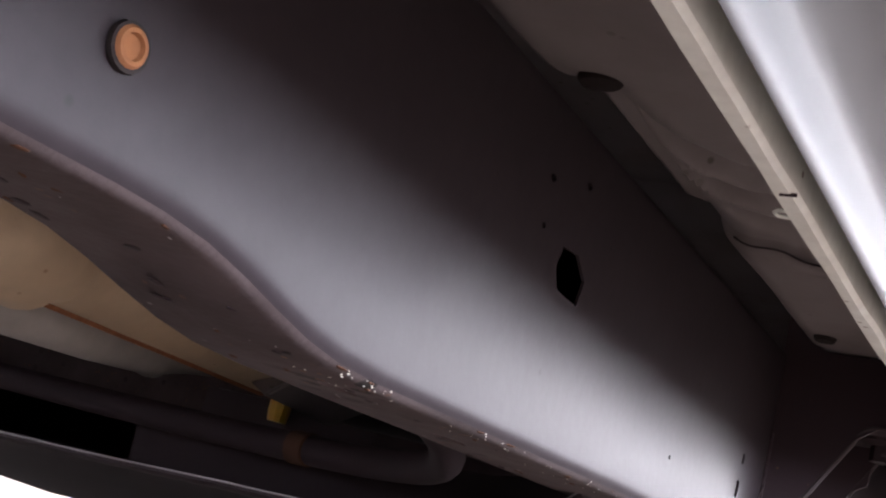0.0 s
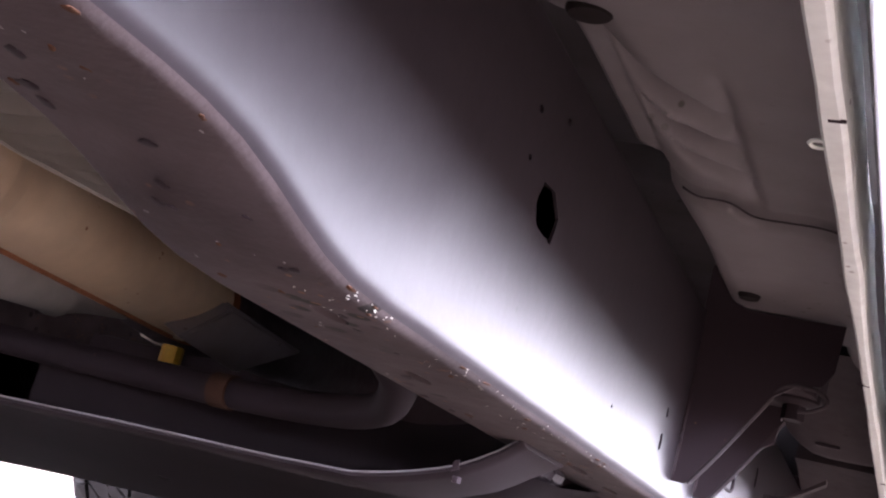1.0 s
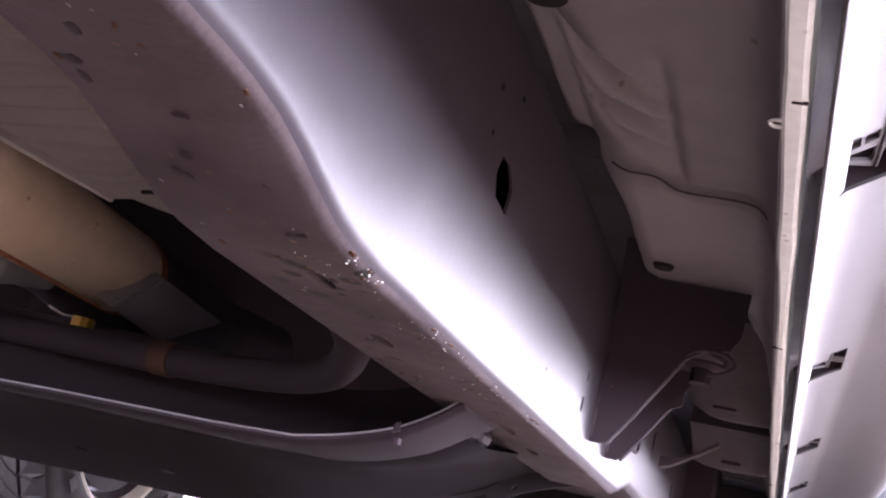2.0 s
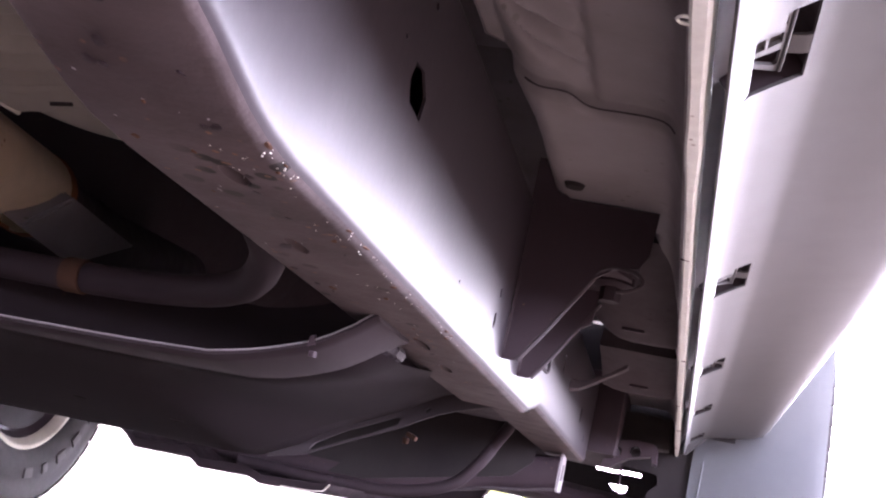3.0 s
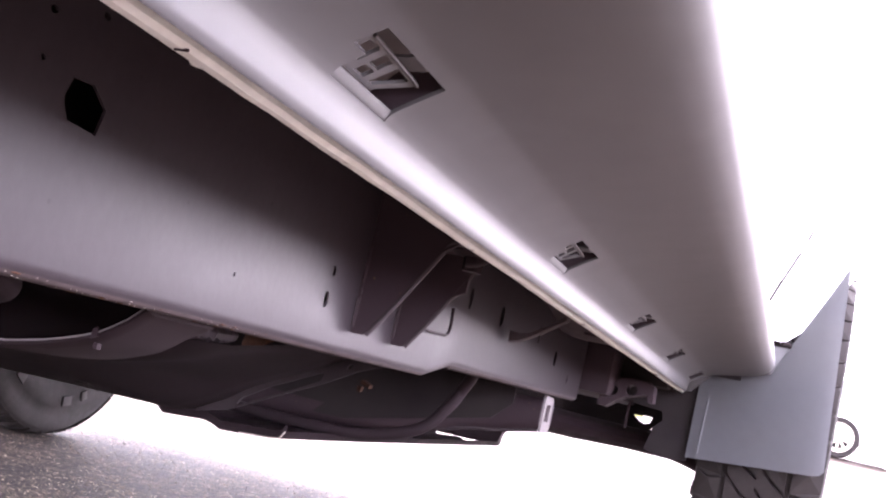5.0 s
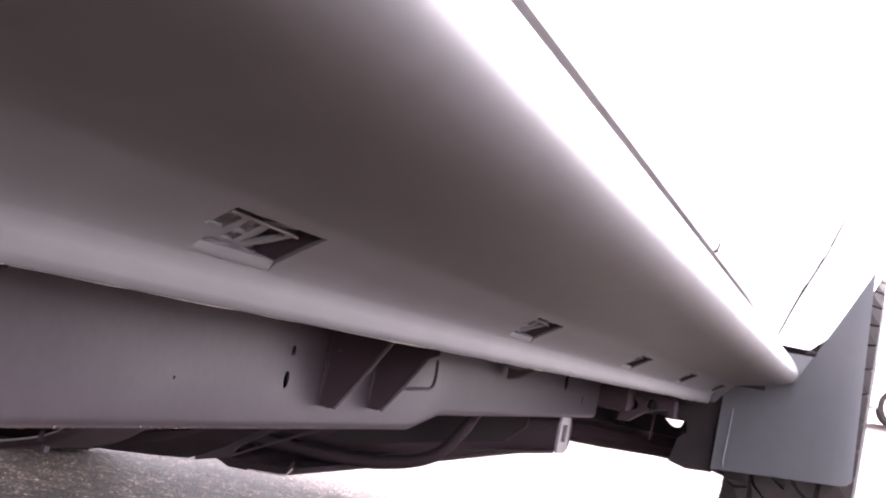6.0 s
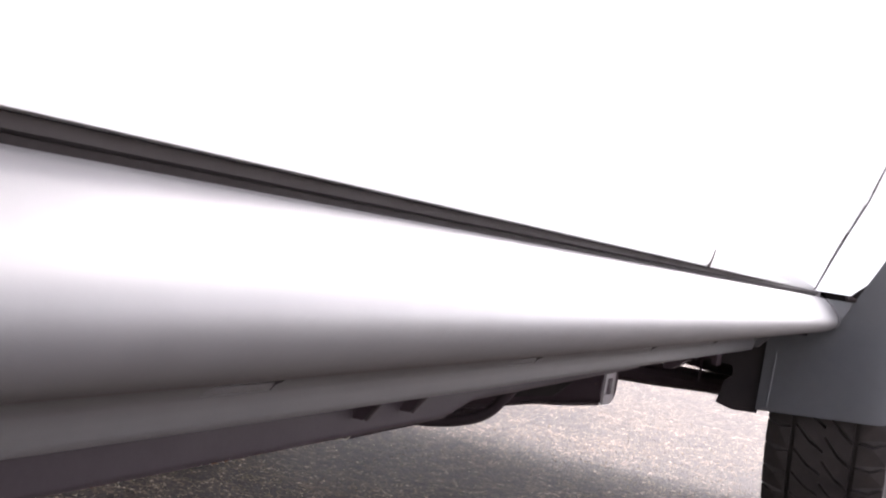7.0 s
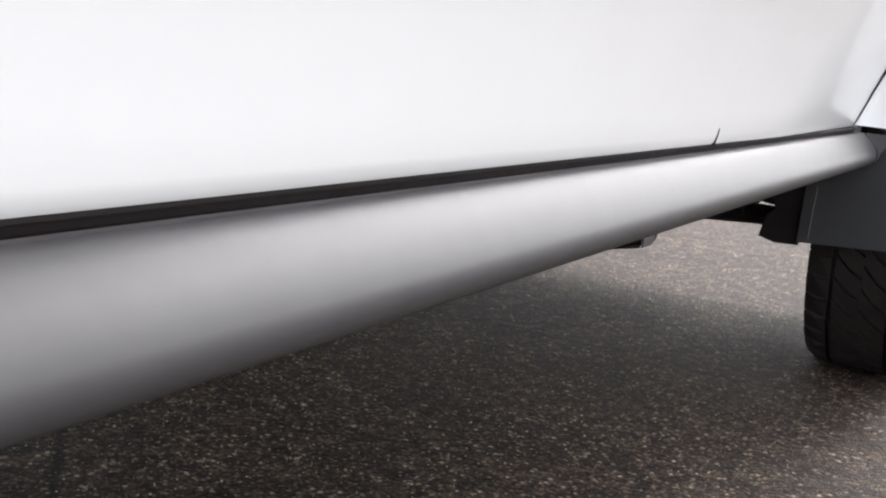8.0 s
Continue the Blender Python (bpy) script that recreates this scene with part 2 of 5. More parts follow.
def tube(bm, points, radius, n=14, steps=8, ends=True):
    line = glide(points, steps) if steps else [Vector(q) for q in points]
    radii = radius if isinstance(radius, (list, tuple)) else [radius] * len(line)
    rings = []
    for i, p in enumerate(line):
        way = line[min(i + 1, len(line) - 1)] - line[max(i - 1, 0)]
        rings.append(ring_at(p, way, radii[min(i, len(radii) - 1)], n))
    loft(bm, rings, ends=ends)


def lathe(bm, profile, centre, axis="x", n=32, closed=False):
    """Turns a profile of (along the axis, radius) about an axis through centre."""
    rings = []
    for a, r in profile:
        ring = []
        for i in range(n):
            c, s = math.cos(2 * math.pi * i / n), math.sin(2 * math.pi * i / n)
            off = {"x": (a, r * c, r * s), "y": (r * c, a, r * s), "z": (r * c, r * s, a)}[axis]
            ring.append(Vector(centre) + Vector(off))
        rings.append(ring)
    loft(bm, rings, ends=not closed, loop=closed)


def oval(cx, cy, w, h, n=12, turn=0.0):
    c, s = math.cos(radians(turn)), math.sin(radians(turn))
    pts = [(w / 2 * math.cos(2 * math.pi * i / n), h / 2 * math.sin(2 * math.pi * i / n)) for i in range(n)]
    return [(cx + c * x - s * y, cy + s * x + c * y) for x, y in pts]


def sheet(bm, outline, holes, place, inward, cuts=()):
    """A plate filled in two dimensions with holes through it, laid into space by place(u, v), with a thickness."""
    tmp = bmesh.new()
    edges = []
    for loop in (outline, *holes):
        vs = [tmp.verts.new((u, v, 0)) for u, v in loop]
        edges += [tmp.edges.new((a, b)) for a, b in zip(vs, vs[1:] + vs[:1])]
    bmesh.ops.triangle_fill(tmp, edges=edges, use_beauty=True)
    for u in cuts:
        geom = tmp.verts[:] + tmp.edges[:] + tmp.faces[:]
        bmesh.ops.bisect_plane(tmp, geom=geom, plane_co=(u, 0, 0), plane_no=(1, 0, 0))
    inward = Vector(inward)
    front = {v: bm.verts.new(place(v.co.x, v.co.y)) for v in tmp.verts}
    back = {v: bm.verts.new(front[v].co + inward) for v in tmp.verts}
    for f in tmp.faces:
        bm.faces.new([front[v] for v in f.verts])
        bm.faces.new([back[v] for v in reversed(f.verts)])
    for e in tmp.edges:
        if len(e.link_faces) == 1:
            a, b = e.verts
            bm.faces.new((front[a], front[b], back[b], back[a]))
    tmp.free()


def prism(bm, outline, axis, start, end, bevel=0.0):
    """An outline in the plane across an axis, drawn out along it."""
    def at(u, v, w):
        return {"x": (w, u, v), "y": (u, w, v), "z": (u, v, w)}[axis]
    rows = loft(bm, [[at(u, v, start) for u, v in outline], [at(u, v, end) for u, v in outline]])
    if bevel:
        edges = list({e for row in rows for vert in row for e in vert.link_edges})
        bmesh.ops.bevel(bm, geom=edges, offset=bevel, segments=2, profile=0.7, affect="EDGES")


def bent(stations, y):
    return float(np.interp(y, [s[0] for s in stations], [s[1] for s in stations]))


# ---- ground: one sheet that rises gently far ahead ----
def build_ground():
    bm = bmesh.new()
    xs = [-400, -120, -40, -15, -6, -3, 0, 3, 6, 15, 40, 120, 400]
    ys = [-400, -120, -40, -12, -5, 0, 3, 6, 8, 10, 14, 18, 24, 32, 60, 150, 400]
    rise = [(7, 0), (10, 0.10), (14, 0.27), (18, 0.45), (24, 0.69), (32, 1.1), (60, 1.5), (400, 1.8)]
    grid = [[bm.verts.new((x, y, bent(rise, y))) for x in xs] for y in ys]
    for a, b in zip(grid, grid[1:]):
        for i in range(len(xs) - 1):
            bm.faces.new((a[i], a[i + 1], b[i + 1], b[i]))
    tagged(part("ground", bm, ASPHALT), "worn grey-brown asphalt of a parking lot", "ground", kind="structure")


def build_stones():
    """Loose chips of stone on the asphalt near the truck."""
    rnd = random.Random(8)
    verts, faces = [], []
    for k in range(34000):
        x, y = rnd.uniform(-2.4, 0.9), 0.35 + 4.2 * rnd.random() ** 1.2
        if k >= 20000:
            x, y = rnd.uniform(-0.4, 1.5), 0.25 + 2.0 * rnd.random()
        s = rnd.uniform(0.0010, 0.0027) * (1.5 if rnd.random() < 0.06 else 1.0)
        a = rnd.uniform(0, 6.28)
        n = len(verts)
        for i in range(4):
            q = s * rnd.uniform(0.7, 1.25)
            verts.append((x + q * math.cos(a + i * 1.571), y + q * math.sin(a + i * 1.571), -0.0002))
        verts.append((x + s * rnd.uniform(-0.3, 0.3), y + s * rnd.uniform(-0.3, 0.3), s * rnd.uniform(0.5, 1.0)))
        faces += [(n + i, n + (i + 1) % 4, n + 4) for i in range(4)]
    mesh = bpy.data.meshes.new("stone_chips")
    mesh.from_pydata(verts, [], faces)
    mesh.materials.append(STONE_CHIP)
    tagged(new("stone_chips", mesh), "loose tan stone chips lying on the asphalt", "gravel", kind="stuff")


build_ground()
build_stones()

# ---- the truck ----
FAR_SIDE = ('frame_rail', 'sill_seam', 'inner_sill', 'rocker_panel', 'rear_door', 'front_door', 'rear_side_panel', 'door_seal', 'fender', 'mud_flap', 'inner_liner', 'wheel_arch_liner', 'fender_edge_trim', 'rocker_corner', 'flap_gusset')
truck = tagged(new("pickup_truck"), "white four-wheel-drive truck seen from under its sill, parked on asphalt", "truck")
RAIL_X = [(-2.5, 0.552), (0.0, 0.552), (0.5, 0.549), (1.0, 0.5455), (1.3, 0.5445), (2.17, 0.532), (2.4, 0.53)]
RAIL_Z = [(-2.5, 0.358), (0.27, 0.3592), (0.29, 0.3585), (0.31, 0.3565), (0.33, 0.3525), (0.35, 0.3475), (0.37, 0.3430), (0.39, 0.3402), (0.42, 0.3388), (1.215, 0.338), (1.30, 0.353), (2.17, 0.357), (2.4, 0.357)]
RAIL_STATIONS = [-2.5, -1.0, 0.0, 0.2, 0.27, 0.29, 0.31, 0.33, 0.35, 0.37, 0.39, 0.42, 0.6, 0.8, 1.0, 1.215, 1.24, 1.27, 1.30, 1.6, 1.9, 2.17]
RAIL_R, RAIL_TOP, RAIL_WIDE = 0.0085, 0.497, 0.074


def build_rail(name, side, label, holes_too):
    """A closed box rail: the outer web and the underside are plates with their holes, between rounded corners."""
    r = RAIL_R
    web = bmesh.new()
    st = RAIL_STATIONS
    outline = [(y, bent(RAIL_Z, y) + r) for y in st] + [(st[-1], RAIL_TOP - r), (st[0], RAIL_TOP - r)]
    holes = []
    if holes_too:
        holes = [[(0.541, 0.4345), (0.5368, 0.424), (0.5435, 0.4145), (0.569, 0.4135), (0.5725, 0.427), (0.5585, 0.4358)], oval(0.912, 0.377, 0.009, 0.013), oval(0.915, 0.399, 0.007, 0.008), oval(0.514, 0.458, 0.006, 0.004, 8), oval(0.554, 0.469, 0.006, 0.004, 8), oval(0.515, 0.436, 0.004, 0.003, 8),
                 oval(1.317, 0.430, 0.014, 0.024), oval(1.479, 0.429, 0.018, 0.024), oval(1.728, 0.431, 0.012, 0.026), oval(1.886, 0.410, 0.022, 0.024),
                 oval(2.03, 0.386, 0.006, 0.014), oval(0.752, 0.372, 0.003, 0.003, 6)]
    sheet(web, outline, holes, lambda y, z: (side * bent(RAIL_X, y), y, z), (-side * 0.0015, 0, 0), st[1:-1])

    def corner(y, sx, top, first=0, last=8):
        r = RAIL_R if sx > 0 else 0.009
        xo = bent(RAIL_X, y) - (0 if sx > 0 else RAIL_WIDE)
        z = RAIL_TOP if top else bent(RAIL_Z, y)
        out = []
        for i in range(first, last + 1):
            a = radians(90 * i / 8)
            out.append((side * (xo - sx * r + sx * r * math.cos(a)), y, z + (r - r * math.sin(a)) * (-1 if top else 1)))
        return out
    loft(web, [corner(y, 1, False, 0, 4) for y in st], closed=False)
    loft(web, [corner(y, 1, True) for y in st], closed=False)
    bmesh.ops.remove_doubles(web, verts=web.verts[:], dist=0.0004)
    rail = part(name, web, RAIL_PAINT, truck, label, angle=50)
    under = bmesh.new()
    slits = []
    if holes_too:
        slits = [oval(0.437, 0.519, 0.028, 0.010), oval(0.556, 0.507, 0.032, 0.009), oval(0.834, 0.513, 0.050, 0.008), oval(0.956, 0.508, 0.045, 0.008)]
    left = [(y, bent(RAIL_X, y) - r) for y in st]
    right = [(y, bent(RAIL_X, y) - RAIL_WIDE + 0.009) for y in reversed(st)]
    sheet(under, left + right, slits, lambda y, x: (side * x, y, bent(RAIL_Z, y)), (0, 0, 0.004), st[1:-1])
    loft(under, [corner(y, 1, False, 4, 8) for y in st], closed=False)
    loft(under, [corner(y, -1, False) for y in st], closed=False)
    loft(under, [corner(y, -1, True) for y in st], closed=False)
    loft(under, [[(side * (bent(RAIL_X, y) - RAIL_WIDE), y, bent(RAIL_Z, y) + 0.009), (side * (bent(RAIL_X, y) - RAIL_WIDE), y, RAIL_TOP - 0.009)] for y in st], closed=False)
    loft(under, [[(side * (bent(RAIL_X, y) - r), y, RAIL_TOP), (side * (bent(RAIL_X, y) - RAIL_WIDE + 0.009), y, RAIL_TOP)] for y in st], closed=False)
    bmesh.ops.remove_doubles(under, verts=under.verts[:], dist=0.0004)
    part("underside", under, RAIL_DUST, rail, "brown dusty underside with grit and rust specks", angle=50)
    return rail


rail = build_rail("frame_rail", 1, "light grey painted box-section chassis rail with dusty underside", True)
rail_far = build_rail("frame_rail", -1, "grey chassis rail on the far side", False)
bm = bmesh.new()
box(bm, (0.497, 2.172, 0.42), (0.06, 0.006, 0.118), 0.002)
part("end_plate", bm, BLACK_STEEL, rail)


def rusty_plug():
    bm = bmesh.new()
    lathe(bm, [(0, 0.0058), (0.0015, 0.0058), (0.0025, 0.005), (0.0025, 0.0038), (0.001, 0.0034), (0.001, 0.0001)], (0.5515, 0.2555, 0.394), "x", 16)
    part("plug", bm, ORANGE_RUST, rail, "rusty round plug in the rail")
    bm = bmesh.new()
    lathe(bm, [(0.0006, 0.0052), (0.0006, 0.0069), (-0.001, 0.0071), (-0.001, 0.0050)], (0.5522, 0.2555, 0.3938), "x", 18, True)
    part("plug_ring", bm, SEAL_RUBBER, rail, "dark ring round the plug")


rusty_plug()


def body_mount(y, label):
    """Two triangular side plates, a top plate and a rubber cushion, welded to the rail."""
    plates = tagged(new("body_mount"), label)
    plates.parent = truck
    for dy in (-0.053, 0.051):
        bm = bmesh.new()
        top = 0.53 if dy < 0 else 0.456
        outline = [(0.543, 0.372), (0.543, 0.362), (0.546, 0.3585), (0.556, 0.3585), (0.575, 0.387), (0.605, 0.435), (0.622, 0.447), (0.640, 0.450), (0.647, 0.462), (0.649, 0.4985), (0.575, 0.4985), (0.567, 0.504), (0.560, top), (0.543, top)]
        if dy > 0:
            outline = outline[:5] + [(0.589, 0.409), (0.602, 0.416), (0.604, 0.450), (0.543, 0.450)]
        prism(bm, outline, "y", y + dy - 0.002, y + dy + 0.002)
        part("side_plate", bm, BLACK_STEEL, plates)
        bm = bmesh.new()
        tube(bm, [(0.558, y + dy, 0.359), (0.576, y + dy, 0.386), (0.606, y + dy, 0.436)], 0.0022, 6, 3)
        part("edge_flange", bm, DUSTY_FLANGE, plates)
        if dy < 0:
            bm = bmesh.new()
            tube(bm, [(0.605, y + dy, 0.435), (0.611, y + dy - 0.001, 0.4435), (0.620, y + dy - 0.002, 0.4472), (0.630, y + dy - 0.002, 0.4474), (0.638, y + dy - 0.002, 0.4462), (0.644, y + dy - 0.001, 0.4425), (0.6455, y + dy, 0.4385), (0.642, y + dy, 0.4345), (0.634, y + dy, 0.4305), (0.626, y + dy, 0.4292)], 0.0017, 6, 5)
            part("rolled_rim", bm, DUSTY_FLANGE, plates)
        bm = bmesh.new()
        tube(bm, [(0.5455, y + dy - 0.002, 0.363), (0.546, y + dy - 0.003, 0.39), (0.546, y + dy - 0.002, 0.43)], 0.0020, 6, 4)
        part("weld_bead", bm, BLACK_STEEL, plates)
    bm = bmesh.new()
    prism(bm, [(0.544, y - 0.048), (0.622, y - 0.052), (0.634, y - 0.02), (0.634, y + 0.02), (0.622, y + 0.052), (0.544, y + 0.048)], "z", 0.447, 0.4525, 0.001)
    part("top_plate", bm, BLACK_STEEL, plates)
    bm = bmesh.new()
    prism(bm, [(y - 0.050, 0.454), (y - 0.035, 0.474), (y + 0.006, 0.4985), (y + 0.022, 0.508), (y + 0.062, 0.508), (y + 0.062, 0.454)], "x", 0.546, 0.634, 0.003)
    part("tower", bm, BLACK_STEEL, plates)
    bm = bmesh.new()
    lathe(bm, [(0, 0.014), (0.003, 0.019), (0.010, 0.019)], (0.617, y, 0.442), "z", 20)
    lathe(bm, [(-0.012, 0.004), (-0.012, 0.009), (0.0, 0.009)], (0.617, y, 0.442), "z", 6)
    part("bolt", bm, GREY_STEEL, plates)


body_mount(1.035, "black welded body mount bracket between rail and sill")


# ---- floor pan and sill ----
def step(v, at, soft):
    return 1 / (1 + math.exp(max(-60.0, min(60.0, (at - v) / soft))))


def bump_at(v, at, wide):
    return math.exp(-((v - at) / wide) ** 2)


PAN_EDGE = [(0.72, 0.530), (0.735, 0.545), (0.758, 0.551), (0.80, 0.557), (0.84, 0.559), (0.91, 0.557), (0.976, 0.557), (1.03, 0.561), (1.05, 0.568)]


def pan_line(ax):
    """Where the rear part of the pan laps over the front part."""
    return 0.740 + 0.025 * step(ax, 0.5975, 0.0026)


def floor_height(x, y):
    """The pressed floor pan: a step across it, a shallow swage along it, slanting beads beside the rail and a deep recess round the body mount."""
    ax = abs(x)
    z = 0.500
    line = pan_line(ax)
    z += 0.008 * (1 - step(y, line, 0.0016)) + 0.005 * bump_at(y, line + 0.002, 0.0045)
    z += 0.0050 * bump_at(ax, 0.6045, 0.0042) * (1 - step(y, line, 0.0016)) * step(y, 0.585, 0.006)
    slant = y - 1.35 * (ax - 0.54)
    beads = 0.018 * bump_at(slant, 0.552, 0.009) - 0.005 * bump_at(slant, 0.572, 0.005) + 0.024 * bump_at(slant, 0.593, 0.010) - 0.005 * bump_at(slant, 0.613, 0.005) + 0.020 * bump_at(slant, 0.636, 0.012)
    z += beads * max(0.0, min(1.0, (0.606 - ax) / 0.030)) * max(0.0, min(1.0, (ax - 0.548) / 0.012))
    # it climbs into the dark beside the rail
    near = max(0.0, min(1.0, (0.578 - ax) / 0.030))
    z += 0.018 * near * near * step(y, 0.535, 0.012)
    z += 0.0010 * noise.noise((ax * 14, y * 6, 0.5)) + 0.0004 * noise.noise((ax * 60, y * 40, 2.5))
    # deep recesses beside the rail and above the body mount
    z += 0.13 * (1 - step(ax, bent(PAN_EDGE, y), 0.0010))
    z += 0.10 * step(y, 1.056, 0.0014) * (1 - step(y, 1.13, 0.010)) * (1 - step(ax, 0.636, 0.003))
    z -= 0.0035 * bump_at(math.hypot(ax - 0.627, y - 1.008), 0.011, 0.0025)
    z -= 0.05 * step(ax, 0.668, 0.0045)
    if ax < 0.36:
        z += 0.13 * (0.5 - 0.5 * math.cos(math.pi * min(1, (0.36 - ax) / 0.14)))
    return z


def build_floor():
    bm = bmesh.new()
    xs = sorted(set([-0.776, -0.72] + [round(v, 4) for v in np.arange(-0.66, 0.54, 0.03)] + [round(v, 4) for v in np.arange(0.532, 0.58, 0.0015)] + [round(v, 4) for v in np.arange(0.58, 0.6765, 0.003)]))
    ys = sorted(set([round(v, 4) for v in np.arange(-2.4, 0.3, 0.15)] + [round(v, 4) for v in np.arange(0.3, 0.5, 0.0125)] + [round(v, 4) for v in np.arange(0.5, 1.16, 0.004)] + [round(v, 4) for v in np.arange(1.16, 2.45, 0.05)]))
    grid = [[bm.verts.new((x, y, floor_height(x, y))) for x in xs] for y in ys]
    for a, b in zip(grid, grid[1:]):
        for i in range(len(xs) - 1):
            bm.faces.new((a[i], a[i + 1], b[i + 1], b[i]))
    pan = part("floor_pan", bm, FLOOR_PAINT, truck, "grey-beige pressed steel floor pan", angle=70)
    bm = bmesh.new()
    lathe(bm, [(0, 0.0001), (0, 0.007), (0.003, 0.0085), (0.008, 0.0085)], (0.5815, 0.938, floor_height(0.5815, 0.938) - 0.003), "z", 18)
    part("grommet", bm, RUBBER, pan, "dark rubber grommet")
    bm = bmesh.new()
    lathe(bm, [(0, 0.0001), (0, 0.010), (0.002, 0.0115), (0.006, 0.0115)], (0, 0, 0), "z", 20)
    bmesh.ops.transform(bm, matrix=Matrix.Translation((0.556, 0.523, floor_height(0.556, 0.523) - 0.003)) @ Matrix.Diagonal((1, 0.8, 1, 1)), verts=bm.verts[:])
    part("drain_hole", bm, SEAL_RUBBER, pan, "black oval drain hole")
    # thin dark bead draws the shadow line under the lapped panel edge
    bm = bmesh.new()
    overlap = [(x, pan_line(x) + 0.0012) for x in np.arange(0.562, 0.662, 0.003)]
    tube(bm, [(x, y, floor_height(x, y + 0.004) + 0.0004) for x, y in overlap], 0.0006, 6, 0)
    part("panel_overlap", bm, DUSTY_FLANGE, pan, "thin dark line painting the shadow of the panel overlap")
    # pressed outriggers: a panel slopes down to a rolled lip, and turns up again ahead of it
    for y0, y1, lip in ((1.10, 1.345, ((0.560, 0.500), (0.566, 0.492), (0.574, 0.478), (0.584, 0.466), (0.595, 0.458), (0.608, 0.4515), (0.624, 0.449), (0.648, 0.449), (0.672, 0.450))),
                        (1.52, 1.69, ((0.575, 0.440), (0.59, 0.436), (0.61, 0.434), (0.635, 0.434), (0.66, 0.436), (0.672, 0.438)))):
        bm = bmesh.new()
        rings = []
        for x, z in lip:
            hi = 0.499 if y0 < 1.5 else 0.462
            rings.append([(x, y0, hi + 0.004), (x, y0 + 0.3 * (y1 - y0), 0.75 * hi + 0.25 * z + 0.004), (x, y0 + 0.75 * (y1 - y0), 0.2 * hi + 0.8 * z + 0.003), (x, y1 - 0.012, z + 0.001), (x, y1, z), (x, y1 + 0.008, z + 0.005), (x, y1 + 0.012, z + 0.05), (x, y0 + 0.02, 0.515)])
        loft(bm, rings)
        part("outrigger", bm, DUSTY_FLANGE, pan, angle=60)
        bm = bmesh.new()
        mid = 0.625
        box(bm, (mid, y1 - 0.040, bent(lip, mid) + 0.0065), (0.024, 0.004, 0.003), 0.001)
        part("slit", bm, BLACK_STEEL, pan)
        bm = bmesh.new()
        box(bm, (mid, y1 - 0.037, bent(lip, mid) + 0.0058), (0.024, 0.0012, 0.0012), 0.0004)
        part("slit_edge", bm, FLOOR_PAINT, pan)
    bm = bmesh.new()
    rings = []
    for x, z, h in ((0.550, 0.402, 0.014), (0.562, 0.405, 0.010), (0.574, 0.412, 0.006), (0.595, 0.426, 0.005), (0.615, 0.440, 0.006)):
        rings.append([(x, 1.50, z + 0.001), (x, 1.504, z), (x, 1.516, z), (x, 1.52, z + 0.001), (x, 1.52, z + h), (x, 1.50, z + h)])
    loft(bm, rings)
    part("bracket_arm", bm, DUSTY_FLANGE, pan)
    return pan


pan = build_floor()
# panel added to block sky between the floor pan and the wheel liner
bm = bmesh.new()
box(bm, (0, 2.462, 0.545), (1.44, 0.012, 0.21), 0.003)
part("firewall", bm, BLACK_PLASTIC, truck, "dark lower firewall added to shut out sky past the floor pan")


def build_seam(side):
    """The spot-welded flange under the sill, with its uneven sealant edge."""
    bm = bmesh.new()
    rings = []
    rnd = random.Random(4)
    for y in np.arange(-2.3, 2.578, 0.02):
        w = 0.0040 + 0.0006 * noise.noise((0, y * 9, 0)) + rnd.uniform(-0.0002, 0.0002)
        w *= 1 - 0.22 * (step((y + 0.33) % 0.9, 0.03, 0.008) - step((y + 0.33) % 0.9, 0.35, 0.008))
        z = 0.4202 + 0.0005 * noise.noise((3, y * 6, 0)) + rnd.uniform(-0.0002, 0.0002)
        c = 0.682
        rings.append([(side * x, y, zz) for x, zz in ((c - w, 0.452), (c - w, z + 0.002), (c - w + 0.0015, z), (c + w - 0.0015, z), (c + w, z + 0.002), (c + w, 0.452))])
    loft(bm, rings)
    seam = part("sill_seam", bm, SEALANT, truck, "cream sealed sill seam flange with notched edge")
    for k in range(7):
        y = 0.08 + 0.37 * k + 0.05 * math.sin(5.0 * k)
        bm = bmesh.new()
        box(bm, (side * (0.684 if k % 2 else 0.680), y, 0.4201), (0.004 + 0.0015 * (k % 3), 0.0006, 0.0012), 0.0002)
        part("notch", bm, BLACK_STEEL, seam)
    bm = bmesh.new()
    rings = [[(side * 0.676, y, 0.462), (side * 0.6745, y, 0.44), (side * 0.678, y, 0.438), (side * 0.690, y, 0.452), (side * 0.74, y, 0.50), (side * 0.79, y, 0.535), (side * 0.79, y, 0.56), (side * 0.676, y, 0.56)] for y in (-2.3, 0.2, 1.0, 2.58)]
    loft(bm, rings)
    part("inner_sill", bm, FLOOR_PAINT, truck)
    if side > 0:
        bm = bmesh.new()
        lathe(bm, [(-0.0008, 0.0032), (0, 0.0040), (0.0008, 0.0032), (0, 0.0024)], (0.6768, 0.428, 0.4225), "z", 16, True)
        part("loop", bm, SEALANT, seam)


build_seam(1)
build_seam(-1)

